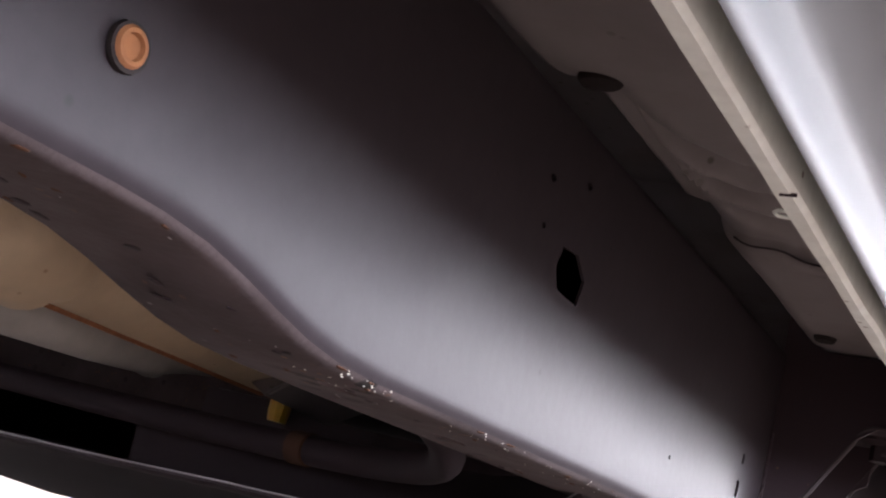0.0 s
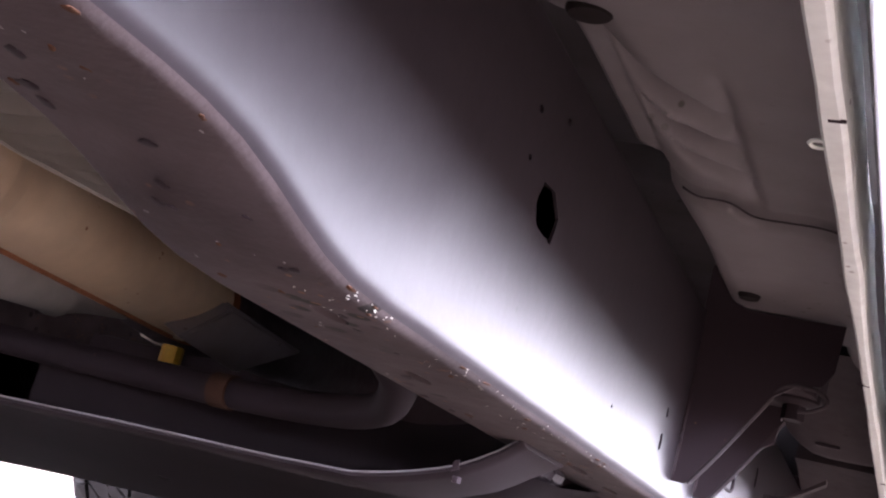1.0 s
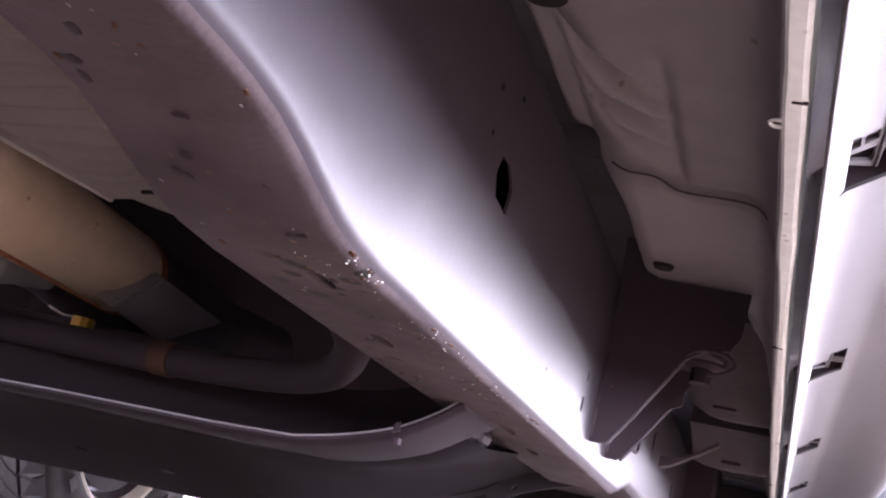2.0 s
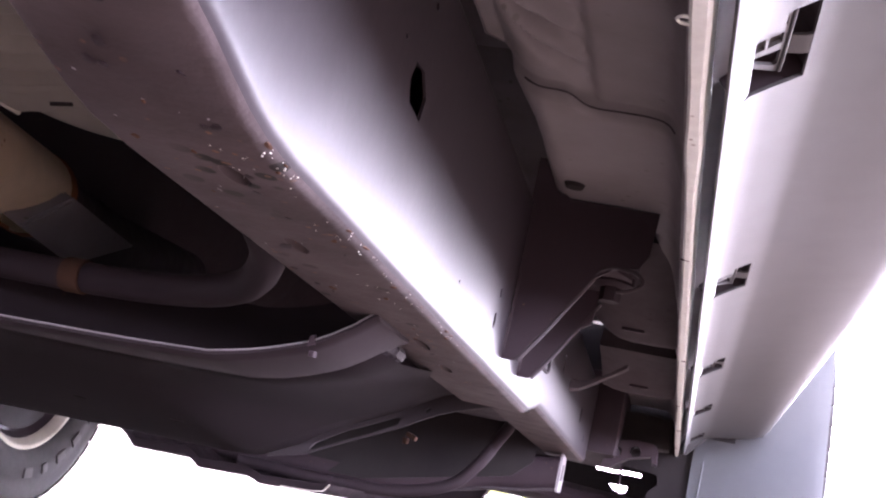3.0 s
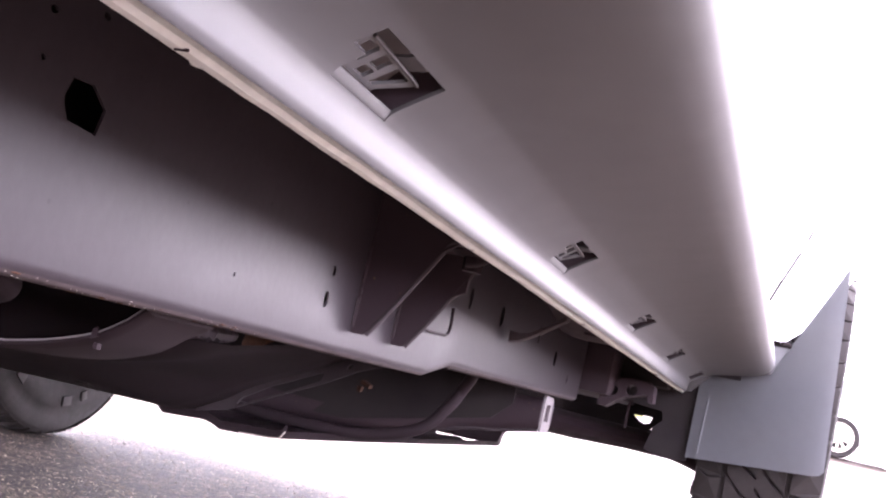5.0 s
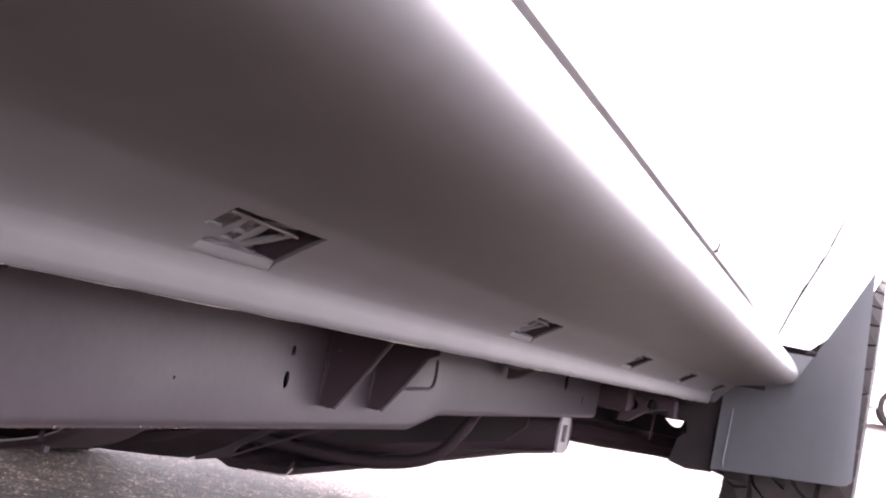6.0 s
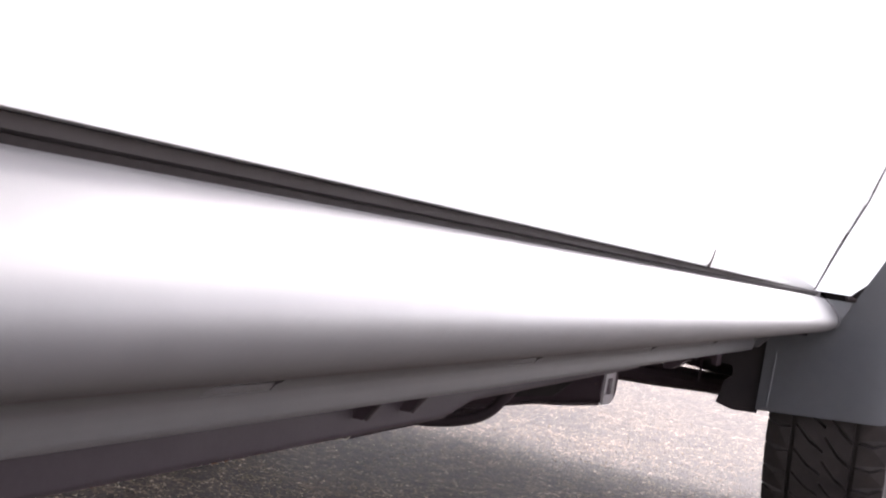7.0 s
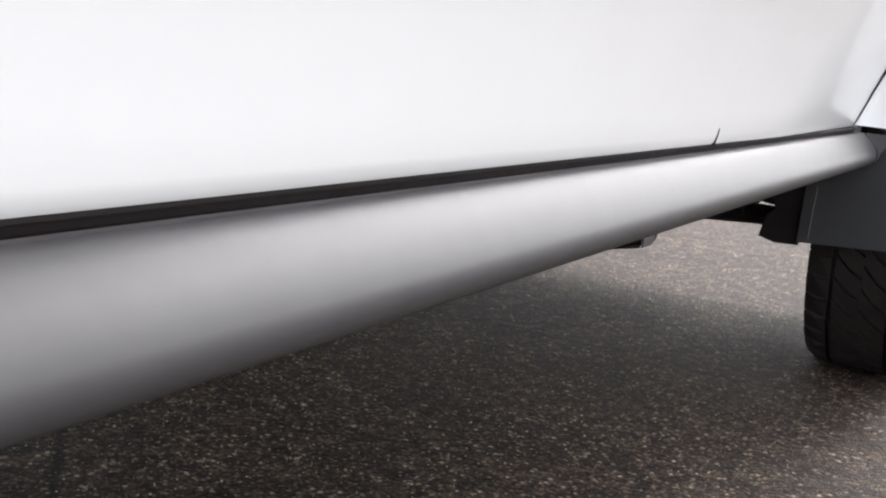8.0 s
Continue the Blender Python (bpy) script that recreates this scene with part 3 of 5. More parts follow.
# ---- rocker panel with its slots ----
ROCKER = [(0.6968, 0.446), (0.6945, 0.436), (0.6936, 0.427), (0.6937, 0.4226), (0.6950, 0.4204), (0.6963, 0.4212), (0.6974, 0.4250), (0.6985, 0.4310), (0.6996, 0.4375), (0.7006, 0.4391), (0.7034, 0.4428), (0.7130, 0.4492), (0.7250, 0.4566),
          (0.7297, 0.4592), (0.7360, 0.4620), (0.7620, 0.4673), (0.7780, 0.4703), (0.8000, 0.4739), (0.8160, 0.4773), (0.8268, 0.4810), (0.8348, 0.4861), (0.8399, 0.4926), (0.8420, 0.4997),
          (0.8411, 0.5068), (0.8365, 0.5150), (0.8290, 0.5245), (0.8200, 0.5330), (0.8125, 0.5388), (0.8060, 0.5408), (0.8000, 0.5390)]
SLOT_FRONTS = [0.548, 1.000, 1.455, 1.883, 2.317]
SLOT_LONG, SLOT_A, SLOT_B = 0.066, 9, 12


def build_rocker(side, slots):
    bm = bmesh.new()
    ys = {-2.3, 0.0, 2.40}
    for f in SLOT_FRONTS:
        ys |= {round(f + d, 4) for d in (0.01, 0.0, -0.012, -0.036, -0.044, -0.05, -SLOT_LONG, -0.08)}
    ys |= {round(y, 3) for y in np.arange(0.25, 2.4, 0.1)}
    ys = sorted(ys)

    def at(i, y):
        x, z = ROCKER[i]
        if y > 2.33:
            k = (y - 2.33) / 0.07
            x -= 0.006 * k * k
        return (side * x, y, z)
    skin = []
    for i, (x, z) in enumerate(ROCKER):
        (xa, za), (xb, zb) = ROCKER[max(i - 1, 0)], ROCKER[min(i + 1, len(ROCKER) - 1)]
        way = Vector((xb - xa, zb - za)).normalized()
        skin.append((x - way.y * 0.0018, z + way.x * 0.0018))
    count = len(ROCKER)

    def inner(i, y):
        x, _, z = at(i, y)
        return (x + side * (skin[i][0] - ROCKER[i][0]), y, z + skin[i][1] - ROCKER[i][1])

    def in_slot(y, i):
        if not slots or not SLOT_A <= i < SLOT_B:
            return False
        return any(f - SLOT_LONG - (0.012 if i >= SLOT_B - 1 else 0.0) < y < f for f in SLOT_FRONTS)
    outs = [[bm.verts.new(at(i, y)) for i in range(count)] for y in ys]
    ins = [[bm.verts.new(inner(i, y)) for i in range(count)] for y in ys]
    solid = [[not in_slot((ya + yb) / 2, i) for i in range(count - 1)] for ya, yb in zip(ys, ys[1:])]
    for k in range(len(ys) - 1):
        for i in range(count - 1):
            if not solid[k][i]:
                continue
            bm.faces.new((outs[k][i], outs[k + 1][i], outs[k + 1][i + 1], outs[k][i + 1]))
            bm.faces.new((ins[k][i], ins[k][i + 1], ins[k + 1][i + 1], ins[k + 1][i]))
            for dk, di, a, b in ((-1, 0, (k, i + 1), (k, i)), (1, 0, (k + 1, i), (k + 1, i + 1)), (0, -1, (k, i), (k + 1, i)), (0, 1, (k + 1, i + 1), (k, i + 1))):
                kk, ii = k + dk, i + di
                if not (0 <= kk < len(solid) and 0 <= ii < count - 1 and solid[kk][ii]):
                    bm.faces.new((outs[a[0]][a[1]], outs[b[0]][b[1]], ins[b[0]][b[1]], ins[a[0]][a[1]]))
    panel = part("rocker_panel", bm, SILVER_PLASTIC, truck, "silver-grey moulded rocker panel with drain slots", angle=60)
    if not slots:
        return panel
    (xa, za), (xb, zb) = ROCKER[SLOT_A], ROCKER[SLOT_B]
    across, inwards = Vector((xb - xa, 0, zb - za)), Vector((za - zb, 0, xb - xa)).normalized()

    def slot_point(f, u, v, deep):
        """u runs from the rear to the front of a slot, v from its inner to its outer edge."""
        return Vector((xa, f - SLOT_LONG * (1 - u), za)) + v * across + deep * inwards
    for f in SLOT_FRONTS:
        # a wall inside the inner edge, then the clip lattice with its windows, set back from the skin
        bm = bmesh.new()
        loft(bm, [[slot_point(f, u, v, d) for v, d in ((0.0, 0.0004), (0.015, 0.0004), (0.06, 0.0010), (0.15, 0.0026), (0.13, 0.0045), (0.0, 0.0024))] for u in (-0.04, 1.03)])
        part("slot_wall", bm, SILVER_PLASTIC, panel)
        bm = bmesh.new()
        windows = [[(0.0, 0.33), (0.05, 0.31), (0.17, 0.33), (0.19, 0.64), (0.15, 0.67), (0.0, 0.66)],
                   [(0.26, 0.19), (0.42, 0.20), (0.43, 0.37), (0.27, 0.37)], [(0.27, 0.42), (0.43, 0.42), (0.44, 0.64), (0.28, 0.65)],
                   [(0.51, 0.20), (0.59, 0.21), (0.80, 0.58), (0.78, 0.63), (0.55, 0.64)]]
        sheet(bm, [(-0.05, 0.14), (0.64, 0.14), (0.68, 0.22), (0.92, 0.62), (0.90, 0.70), (0.0, 0.76), (-0.05, 0.74)], windows, lambda u, v: slot_point(f, u, v, 0.0058), inwards * 0.0018)
        part("clip_lattice", bm, SILVER_PLASTIC, panel)
        bm = bmesh.new()
        tube(bm, [slot_point(f, u, v, 0.0052) for u, v in ((-0.04, 0.75), (0.3, 0.73), (0.7, 0.70), (0.91, 0.67))], 0.0009, 6, 3)
        part("lattice_rim", bm, SILVER_PLASTIC, panel)
        # a tongue of the skin dips in to the lattice between the two open pockets
        bm = bmesh.new()
        loft(bm, [[slot_point(f, u + w, v, d) for w in (0.0, 0.10, 0.20, 0.30)] + [slot_point(f, u + w, v, d + 0.0014) for w in (0.30, 0.20, 0.10, 0.0)] for u, v, d in ((0.30, 1.06, 0.0002), (0.31, 1.0, 0.0004), (0.33, 0.92, 0.0016), (0.35, 0.84, 0.0036), (0.36, 0.72, 0.0060))])
        part("slot_tongue", bm, SILVER_PLASTIC, panel)
        # near-black plates paint in the shade that fills the slot
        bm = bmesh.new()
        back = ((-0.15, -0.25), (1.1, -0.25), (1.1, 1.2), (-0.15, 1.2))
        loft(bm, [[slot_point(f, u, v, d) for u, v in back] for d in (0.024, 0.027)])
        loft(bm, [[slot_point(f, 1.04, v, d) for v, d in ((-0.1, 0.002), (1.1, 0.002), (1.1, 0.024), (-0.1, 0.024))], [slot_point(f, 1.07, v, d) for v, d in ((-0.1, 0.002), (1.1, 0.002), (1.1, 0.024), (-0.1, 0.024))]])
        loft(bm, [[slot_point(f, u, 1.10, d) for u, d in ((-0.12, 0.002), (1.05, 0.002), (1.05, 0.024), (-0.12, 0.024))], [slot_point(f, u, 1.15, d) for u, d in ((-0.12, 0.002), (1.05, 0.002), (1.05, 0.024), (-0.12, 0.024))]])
        part("slot_backing", bm, BLACK_STEEL, panel, "near-black backing painting the shade behind the slot")
    return panel


rocker = build_rocker(1, True)
build_rocker(-1, False)
bm = bmesh.new()
prism(bm, [(0.6895, 0.425), (0.7000, 0.425), (0.7250, 0.4560), (0.7300, 0.4585), (0.7300, 0.470), (0.6895, 0.470)], "y", 2.395, 2.412, 0.002)
part("end_cap", bm, SILVER_PLASTIC, rocker)


# ---- doors, fender, upper body ----
DOOR_SECTION = [(0.780, 0.552), (0.800, 0.5495), (0.8075, 0.5500), (0.8100, 0.5530), (0.8120, 0.5600), (0.8150, 0.5800), (0.8210, 0.6200), (0.8340, 0.6800), (0.8520, 0.7400), (0.8720, 0.8000), (0.8900, 0.8600), (0.9020, 0.9300), (0.9080, 1.0200), (0.9000, 1.1200)]


DOOR_FRONT = [(0.5, 2.338), (0.55, 2.342), (0.59, 2.394), (0.644, 2.446), (0.70, 2.472), (0.74, 2.465), (0.80, 2.42), (0.88, 2.36), (1.2, 2.33)]


def swell(y, z):
    """The lower front corner of the front door is pressed in below a slanting crease."""
    t = max(0.0, y - (1.50 + 4.0 * (z - 0.553)))
    return -0.026 * t * t / (t + 0.05)


def build_side_panel(name, side, y0, y1, label, curved=False):
    bm = bmesh.new()
    n = max(3, int((y1 - y0) / (0.025 if curved else 0.06)))
    section = DOOR_SECTION
    if curved:
        xs, zs = [q[0] for q in DOOR_SECTION[5:]], [q[1] for q in DOOR_SECTION[5:]]
        section = DOOR_SECTION[:5] + [(float(np.interp(z, zs, xs)), z) for z in (0.58, 0.60, 0.62, 0.64, 0.66, 0.68, 0.70, 0.72, 0.74, 0.76, 0.80, 0.86, 0.93, 1.02, 1.12)]
    rings = []
    for k in range(n + 1):
        y = y0 + (y1 - y0) * k / n
        ring = []
        for x, z in section:
            yy = y + ((bent(DOOR_FRONT, z) - y1) * (k / n) ** 3 if curved else 0.0)
            ring.append((side * (x + (swell(yy, z) if curved else 0.0)), yy, z))
        ring += [(side * 0.84, y, 1.12), (side * 0.78, y, 0.90), (side * 0.765, y, 0.60)]
        rings.append(ring)
    loft(bm, rings)
    return part(name, bm, WHITE_PAINT, truck, label, angle=25)


for side in (1, -1):
    build_side_panel("rear_door", side, 0.02, 1.1471, "white painted rear door")
    build_side_panel("front_door", side, 1.1473, 2.342, "white painted front door", True)
    build_side_panel("rear_side_panel", side, -2.3, 0.014, "white painted rear side panel")
    # small dark wedge draws the foot of the shaded gap between the doors
    bm = bmesh.new()
    prism(bm, [(side * 0.8108, 0.549), (side * 0.8128, 0.5585), (side * 0.8138, 0.567), (side * 0.805, 0.567), (side * 0.80, 0.551)], "y", 1.1467, 1.1477)
    part("gap_seal", bm, SEAL_RUBBER, truck)
    bm = bmesh.new()
    prism(bm, [(side * 0.779, 0.532), (side * 0.7925, 0.5395), (side * 0.7935, 0.5445), (side * 0.7945, 0.5500), (side * 0.7900, 0.5510), (side * 0.779, 0.550)], "y", -2.3, 2.36, 0.001)
    seal = part("door_seal", bm, SEAL_RUBBER, truck, "black rubber seal strip under the doors")
    bm = bmesh.new()
    prism(bm, [(side * 0.7946, 0.5440), (side * 0.7972, 0.5450), (side * 0.7985, 0.5480), (side * 0.7985, 0.5492), (side * 0.7950, 0.5492)], "y", -2.3, 2.34)
    part("seal_lip", bm, DUSTY_RUBBER, seal, "dusty grey-brown outer lip")


# dark bead stands proud and paints in the shaded gap before the fender
for side in (1, -1):
    bm = bmesh.new()
    rings = []
    for x, z in DOOR_SECTION[3:]:
        y = bent(DOOR_FRONT, z)
        x += swell(2.342, z)
        rings.append([(side * (x + 0.0012), y - 0.001, z), (side * (x + 0.0012), y + 0.012, z), (side * (x - 0.02), y + 0.016, z), (side * (x - 0.02), y - 0.006, z)])
    loft(bm, rings)
    part("gap_seal", bm, SEAL_RUBBER, truck)


def build_fender(side):
    bm = bmesh.new()
    centre_y, centre_z, arch = 2.86, 0.40, 0.45
    rings = []
    steps = 150
    for k in range(steps + 1):
        y = 2.352 + (3.75 - 2.352) * k / steps
        d = abs(y - centre_y)
        low = 0.5525
        if d < arch:
            low = max(low, centre_z + math.sqrt(arch * arch - d * d))
        ring = []
        for t in np.linspace(0, 1, 12):
            z = low + (1.08 - low) * t
            x = float(np.interp(z, [s[1] for s in DOOR_SECTION[3:]], [s[0] for s in DOOR_SECTION[3:]]))
            flare = 0.11 * math.exp(-((math.hypot(y - centre_y, z - centre_z) - arch) / 0.09) ** 2) * max(0.0, min(1.0, (y - 2.40) / 0.07))
            x = max(x, min(0.965, x + flare)) + swell(2.342, z) * max(0.0, 1 - (y - 2.352) / 0.5)
            lean = (bent(DOOR_FRONT, z) - 2.342) * max(0.0, 1 - (y - 2.352) / 0.22)
            ring.append((side * x, y + lean, z))
        ring += [(side * 0.78, y, 1.06), (side * 0.77, y, low + 0.01)]
        rings.append(ring)
    loft(bm, rings)
    part("fender", bm, WHITE_PAINT, truck, "white painted front fender with wheel arch", angle=30)


build_fender(1)
build_fender(-1)
bm = bmesh.new()
prism(bm, [(-0.84, 1.06), (0.84, 1.06), (0.84, 1.13), (-0.84, 1.13)], "y", 2.40, 3.72, 0.03)
part("hood", bm, WHITE_PAINT, truck, "white painted hood")
bm = bmesh.new()
prism(bm, [(-0.86, 0.56), (0.86, 0.56), (0.90, 1.06), (-0.90, 1.06)], "y", 3.70, 3.80, 0.03)
part("front_panel", bm, WHITE_PAINT, truck, "plain white front panel")
bm = bmesh.new()
prism(bm, [(-2.30, 1.11), (2.40, 1.11), (1.75, 1.72), (-2.20, 1.74)], "x", -0.74, 0.74, 0.06)
part("cabin", bm, WHITE_PAINT, truck, "plain white cabin above the doors")
bm = bmesh.new()
box(bm, (0, -2.33, 0.84), (1.72, 0.06, 0.56), 0.02)
part("rear_panel", bm, WHITE_PAINT, truck, "plain white rear panel")


# ---- mud flap, liner and front wheels ----
def build_flap(side):
    """A moulded flap behind the wheel: a dished sheet with a turned-back outer lip and a tall outer horn."""
    bm = bmesh.new()
    # bottom and top edges across the width, with the set-back of the sheet
    xs = [0.712, 0.718, 0.735, 0.77, 0.81, 0.836, 0.86, 0.89, 0.92, 0.940, 0.952, 0.958, 0.960]
    def bottom(x):
        return 0.303 + 0.020 * (x - 0.712) / 0.25 + (0.02 * ((x - 0.945) / 0.015) ** 2 if x > 0.945 else 0) * 0.5
    def top(x):
        return 0.492 if x < 0.832 else 0.492 + (x - 0.832) * 1.74
    rings = []
    for x in xs:
        back = 0.0 if x < 0.935 else 12.0 * (x - 0.935) ** 2
        lo, hi = bottom(x), top(x)
        ring = []
        for t in np.linspace(0, 1, 14):
            z = lo + (hi - lo) * t
            xx = x - 0.05 * max(0.0, z - 0.33) * max(0.0, (x - 0.85) / 0.11)
            y = 2.418 + back + 0.006 * math.cos((x - 0.712) / 0.25 * math.pi)
            ring.append((side * xx, y, z))
        rings.append(ring)
    front = [[Vector(p) for p in ring] for ring in rings]
    rows = [[bm.verts.new(p) for p in ring] for ring in front]
    for a, b in zip(rows, rows[1:]):
        for i in range(len(a) - 1):
            bm.faces.new((a[i], a[i + 1], b[i + 1], b[i]))
    bmesh.ops.solidify(bm, geom=bm.faces[:], thickness=0.006 if side > 0 else -0.006)
    flap = part("mud_flap", bm, FLAP_PLASTIC, truck, "dark grey moulded mud flap", angle=50)
    bm = bmesh.new()
    tube(bm, [(side * 0.734, 2.424, 0.42), (side * 0.733, 2.422, 0.37), (side * 0.732, 2.422, 0.315)], 0.0016, 8, 4)
    part("rib", bm, FLAP_PLASTIC, flap)
    bm = bmesh.new()
    sheet(bm, [(0.665, 0.292), (0.714, 0.296), (0.716, 0.50), (0.56, 0.52), (0.56, 0.385), (0.612, 0.381), (0.652, 0.378), (0.656, 0.36), (0.640, 0.345), (0.63, 0.30)], [], lambda x, z: (side * x, 2.436 + 0.15 * (0.714 - x), z), (0, 0.004, 0))
    part("inner_liner", bm, BLACK_PLASTIC, truck, "black plastic inner wheel liner")
    bm = bmesh.new()
    rings = []
    for k in range(25):
        a = radians(8 + 150 * k / 24)
        rings.append([(side * x, 2.86 - 0.455 * math.cos(a), 0.40 + 0.455 * math.sin(a)) for x in (0.56, 0.64, 0.72, 0.785)])
    loft(bm, rings, closed=False)
    part("wheel_arch_liner", bm, BLACK_PLASTIC, truck, "black wheel arch liner")
    bm = bmesh.new()
    tube(bm, [(side * 0.846, 2.388, 0.546), (side * 0.856, 2.40, 0.547), (side * 0.862, 2.425, 0.544), (side * 0.868, 2.44, 0.535)], 0.004, 8, 4)
    part("fender_edge_trim", bm, SEAL_RUBBER, truck)
    bm = bmesh.new()
    prism(bm, [(side * 0.800, 0.536), (side * 0.812, 0.541), (side * 0.838, 0.512), (side * 0.842, 0.500), (side * 0.836, 0.486), (side * 0.80, 0.478)], "y", 2.388, 2.408, 0.003)
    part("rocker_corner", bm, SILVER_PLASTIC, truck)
    bm = bmesh.new()
    prism(bm, [(side * 0.800, 0.540), (side * 0.858, 0.5405), (side * 0.852, 0.524), (side * 0.838, 0.498), (side * 0.80, 0.49)], "y", 2.4085, 2.4125)
    part("flap_gusset", bm, FLAP_PLASTIC, truck)


build_flap(1)
build_flap(-1)
TYRE_R, TYRE_W, AXLE_Y = 0.392, 0.242, 2.838


def build_wheel(x_in, y, side, label):
    """One wheel: x_in is its inner face. The tyre carries shoulder and tread blocks, the rim its barrel and spokes, with a disc brake inside."""
    wheel = tagged(new("wheel"), label)
    wheel.parent = truck
    cx = side * (x_in + TYRE_W / 2)
    c = (cx, y, TYRE_R - 0.006)
    h = TYRE_W / 2
    bm = bmesh.new()
    prof = [(-h * 0.80, 0.240), (-h * 0.86, 0.246), (-h * 0.94, 0.258), (-h * 1.0, 0.288), (-h * 1.0, 0.312), (-h * 0.975, 0.316), (-h * 0.975, 0.336), (-h * 0.972, 0.352), (-h * 0.955, 0.366), (-h * 0.91, 0.375), (-h * 0.80, 0.380)]
    full = prof + [(-a, r) for a, r in reversed(prof)]
    lathe(bm, full + [(h * 0.7, 0.233), (-h * 0.7, 0.233)], c, "x", 64, True)
    tyre = part("tyre", bm, RUBBER, wheel, "black all-terrain tyre with dusty sidewall", angle=40)
    # tread: slanted lugs in four rows between two grooves, each with its own edges
    bm = bmesh.new()
    rnd = random.Random(11)
    count = 46
    for row, (x0, x1, skew, cut_wide) in enumerate(((-0.116, -0.070, 0.15, 0.10), (-0.060, -0.004, 2.2, 0.16), (-0.004, 0.050, 2.6, 0.16), (0.060, 0.116, -0.3, 0.14))):
        for k in range(count):
            a0 = 2 * math.pi * (k + 0.37 * row) / count
            gap = cut_wide + rnd.uniform(-0.03, 0.03)
            a1 = a0 + 2 * math.pi / count * (1 - gap)
            quad = []
            mid = (x0 + x1) / 2
            for x, a in ((x0, a0), (mid, a0), (x1, a0), (x1, a1), (mid, a1), (x0, a1)):
                aa = a + skew * (x - mid) + (0.012 if x == mid else -0.004)
                edge = max(0.0, abs(x) - 0.09) / 0.025
                quad.append((x, aa, 0.392 - 0.012 * edge * edge))
            low = [bm.verts.new((c[0] + x, c[1] + 0.376 * math.cos(a), c[2] + 0.376 * math.sin(a))) for x, a, r in quad]
            high = [bm.verts.new((c[0] + x * 0.985, c[1] + r * math.cos(a), c[2] + r * math.sin(a))) for x, a, r in quad]
            for v in high:
                v.co.z = max(v.co.z, 0.0005)
            bm.faces.new(high)
            for i in range(6):
                j = (i + 1) % 6
                bm.faces.new((low[i], low[j], high[j], high[i]))
    part("tread", bm, RUBBER, wheel, "chunky worn tread blocks", smooth=False)
    # raised, unreadable marks on the inner sidewall
    bm = bmesh.new()
    for k in range(26):
        if k % 13 in (5, 6, 12):
            continue
        a = 2 * math.pi * k / 26
        turn = Matrix.Rotation(a - math.pi / 2, 4, "X")
        centre = (cx - side * h * 0.998, y + 0.300 * math.cos(a), c[2] + 0.298 * math.sin(a))
        box(bm, centre, (0.009, 0.036 if k % 3 else 0.022, 0.024), 0.0015, turn)
    tagged(part("sidewall_mark", bm, DUSTY_RUBBER, wheel), kind="stuff")
    for face in (-1, 1):
        bm = bmesh.new()
        lathe(bm, [(face * h * q, r) for q, r in ((0.80, 0.247), (0.86, 0.246), (0.88, 0.241), (0.86, 0.236), (0.80, 0.232), (0.70, 0.225), (0.66, 0.223), (0.66, 0.228), (0.70, 0.231), (0.78, 0.238))], (cx, y, c[2]), "x", 48, True)
        part("rim", bm, RIM_METAL, wheel, "silver alloy rim lip")
    # black colour puts the wheel's inner shade onto the barrel behind the lip
    bm = bmesh.new()
    lathe(bm, [(-h * 0.66, 0.223), (-h * 0.3, 0.210), (h * 0.5, 0.210), (h * 0.66, 0.223), (h * 0.66, 0.228), (h * 0.5, 0.217), (-h * 0.3, 0.217), (-h * 0.66, 0.228)], (cx, y, c[2]), "x", 48, True)
    part("rim_barrel", bm, BLACK_STEEL, wheel, "rim barrel painted black for the shade inside the wheel")
    for k in range(6):
        bm = bmesh.new()
        a = 2 * math.pi * k / 6
        prism(bm, [(-0.03, 0.05), (0.03, 0.05), (0.022, 0.213), (-0.022, 0.213)], "x", -0.012, 0.012, 0.004)
        bmesh.ops.transform(bm, matrix=Matrix.Translation((cx + side * 0.075, y, c[2])) @ Matrix.Rotation(a, 4, "X"), verts=bm.verts[:])
        part("spoke", bm, RIM_METAL, wheel)
    # disc widened to 0.2 so that it blocks light through the rim
    bm = bmesh.new()
    lathe(bm, [(-0.02, 0.03), (-0.02, 0.075), (0.03, 0.075), (0.03, 0.200), (0.045, 0.200), (0.045, 0.03)], (cx - 0.01, y, c[2]), "x", 40)
    disc = part("brake_disc", bm, BLACK_STEEL, wheel, "dark rusty brake disc")
    # added black disc, darkens the inside of the wheel
    bm = bmesh.new()
    lathe(bm, [(0.0, 0.03), (0.0, 0.195), (0.004, 0.203), (0.010, 0.203), (0.010, 0.03)], (cx - side * h * 0.50, y, c[2]), "x", 40)
    part("dust_shield", bm, BLACK_PLASTIC, wheel, "black disc added to keep the inside of the wheel dark")
    bm = bmesh.new()
    box(bm, (cx + 0.03, y - 0.11, c[2] + 0.06), (0.09, 0.07, 0.14), 0.012)
    part("caliper", bm, BLACK_STEEL, wheel)
    bm = bmesh.new()
    tube(bm, [(cx - side * 0.04, y - 0.05, c[2] - 0.09), (cx - side * 0.05, y - 0.02, c[2] - 0.02), (cx - side * 0.04, y + 0.02, c[2] + 0.09)], 0.024, 10, 5)
    part("knuckle", bm, BLACK_STEEL, wheel)
    return wheel


build_wheel(0.728, AXLE_Y, 1, "front wheel with worn all-terrain tyre behind the mud flap")
build_wheel(0.800, AXLE_Y - 0.14, -1, "front wheel with all-terrain tyre on the far side")
build_wheel(0.728, -1.25, 1, "rear wheel with all-terrain tyre")
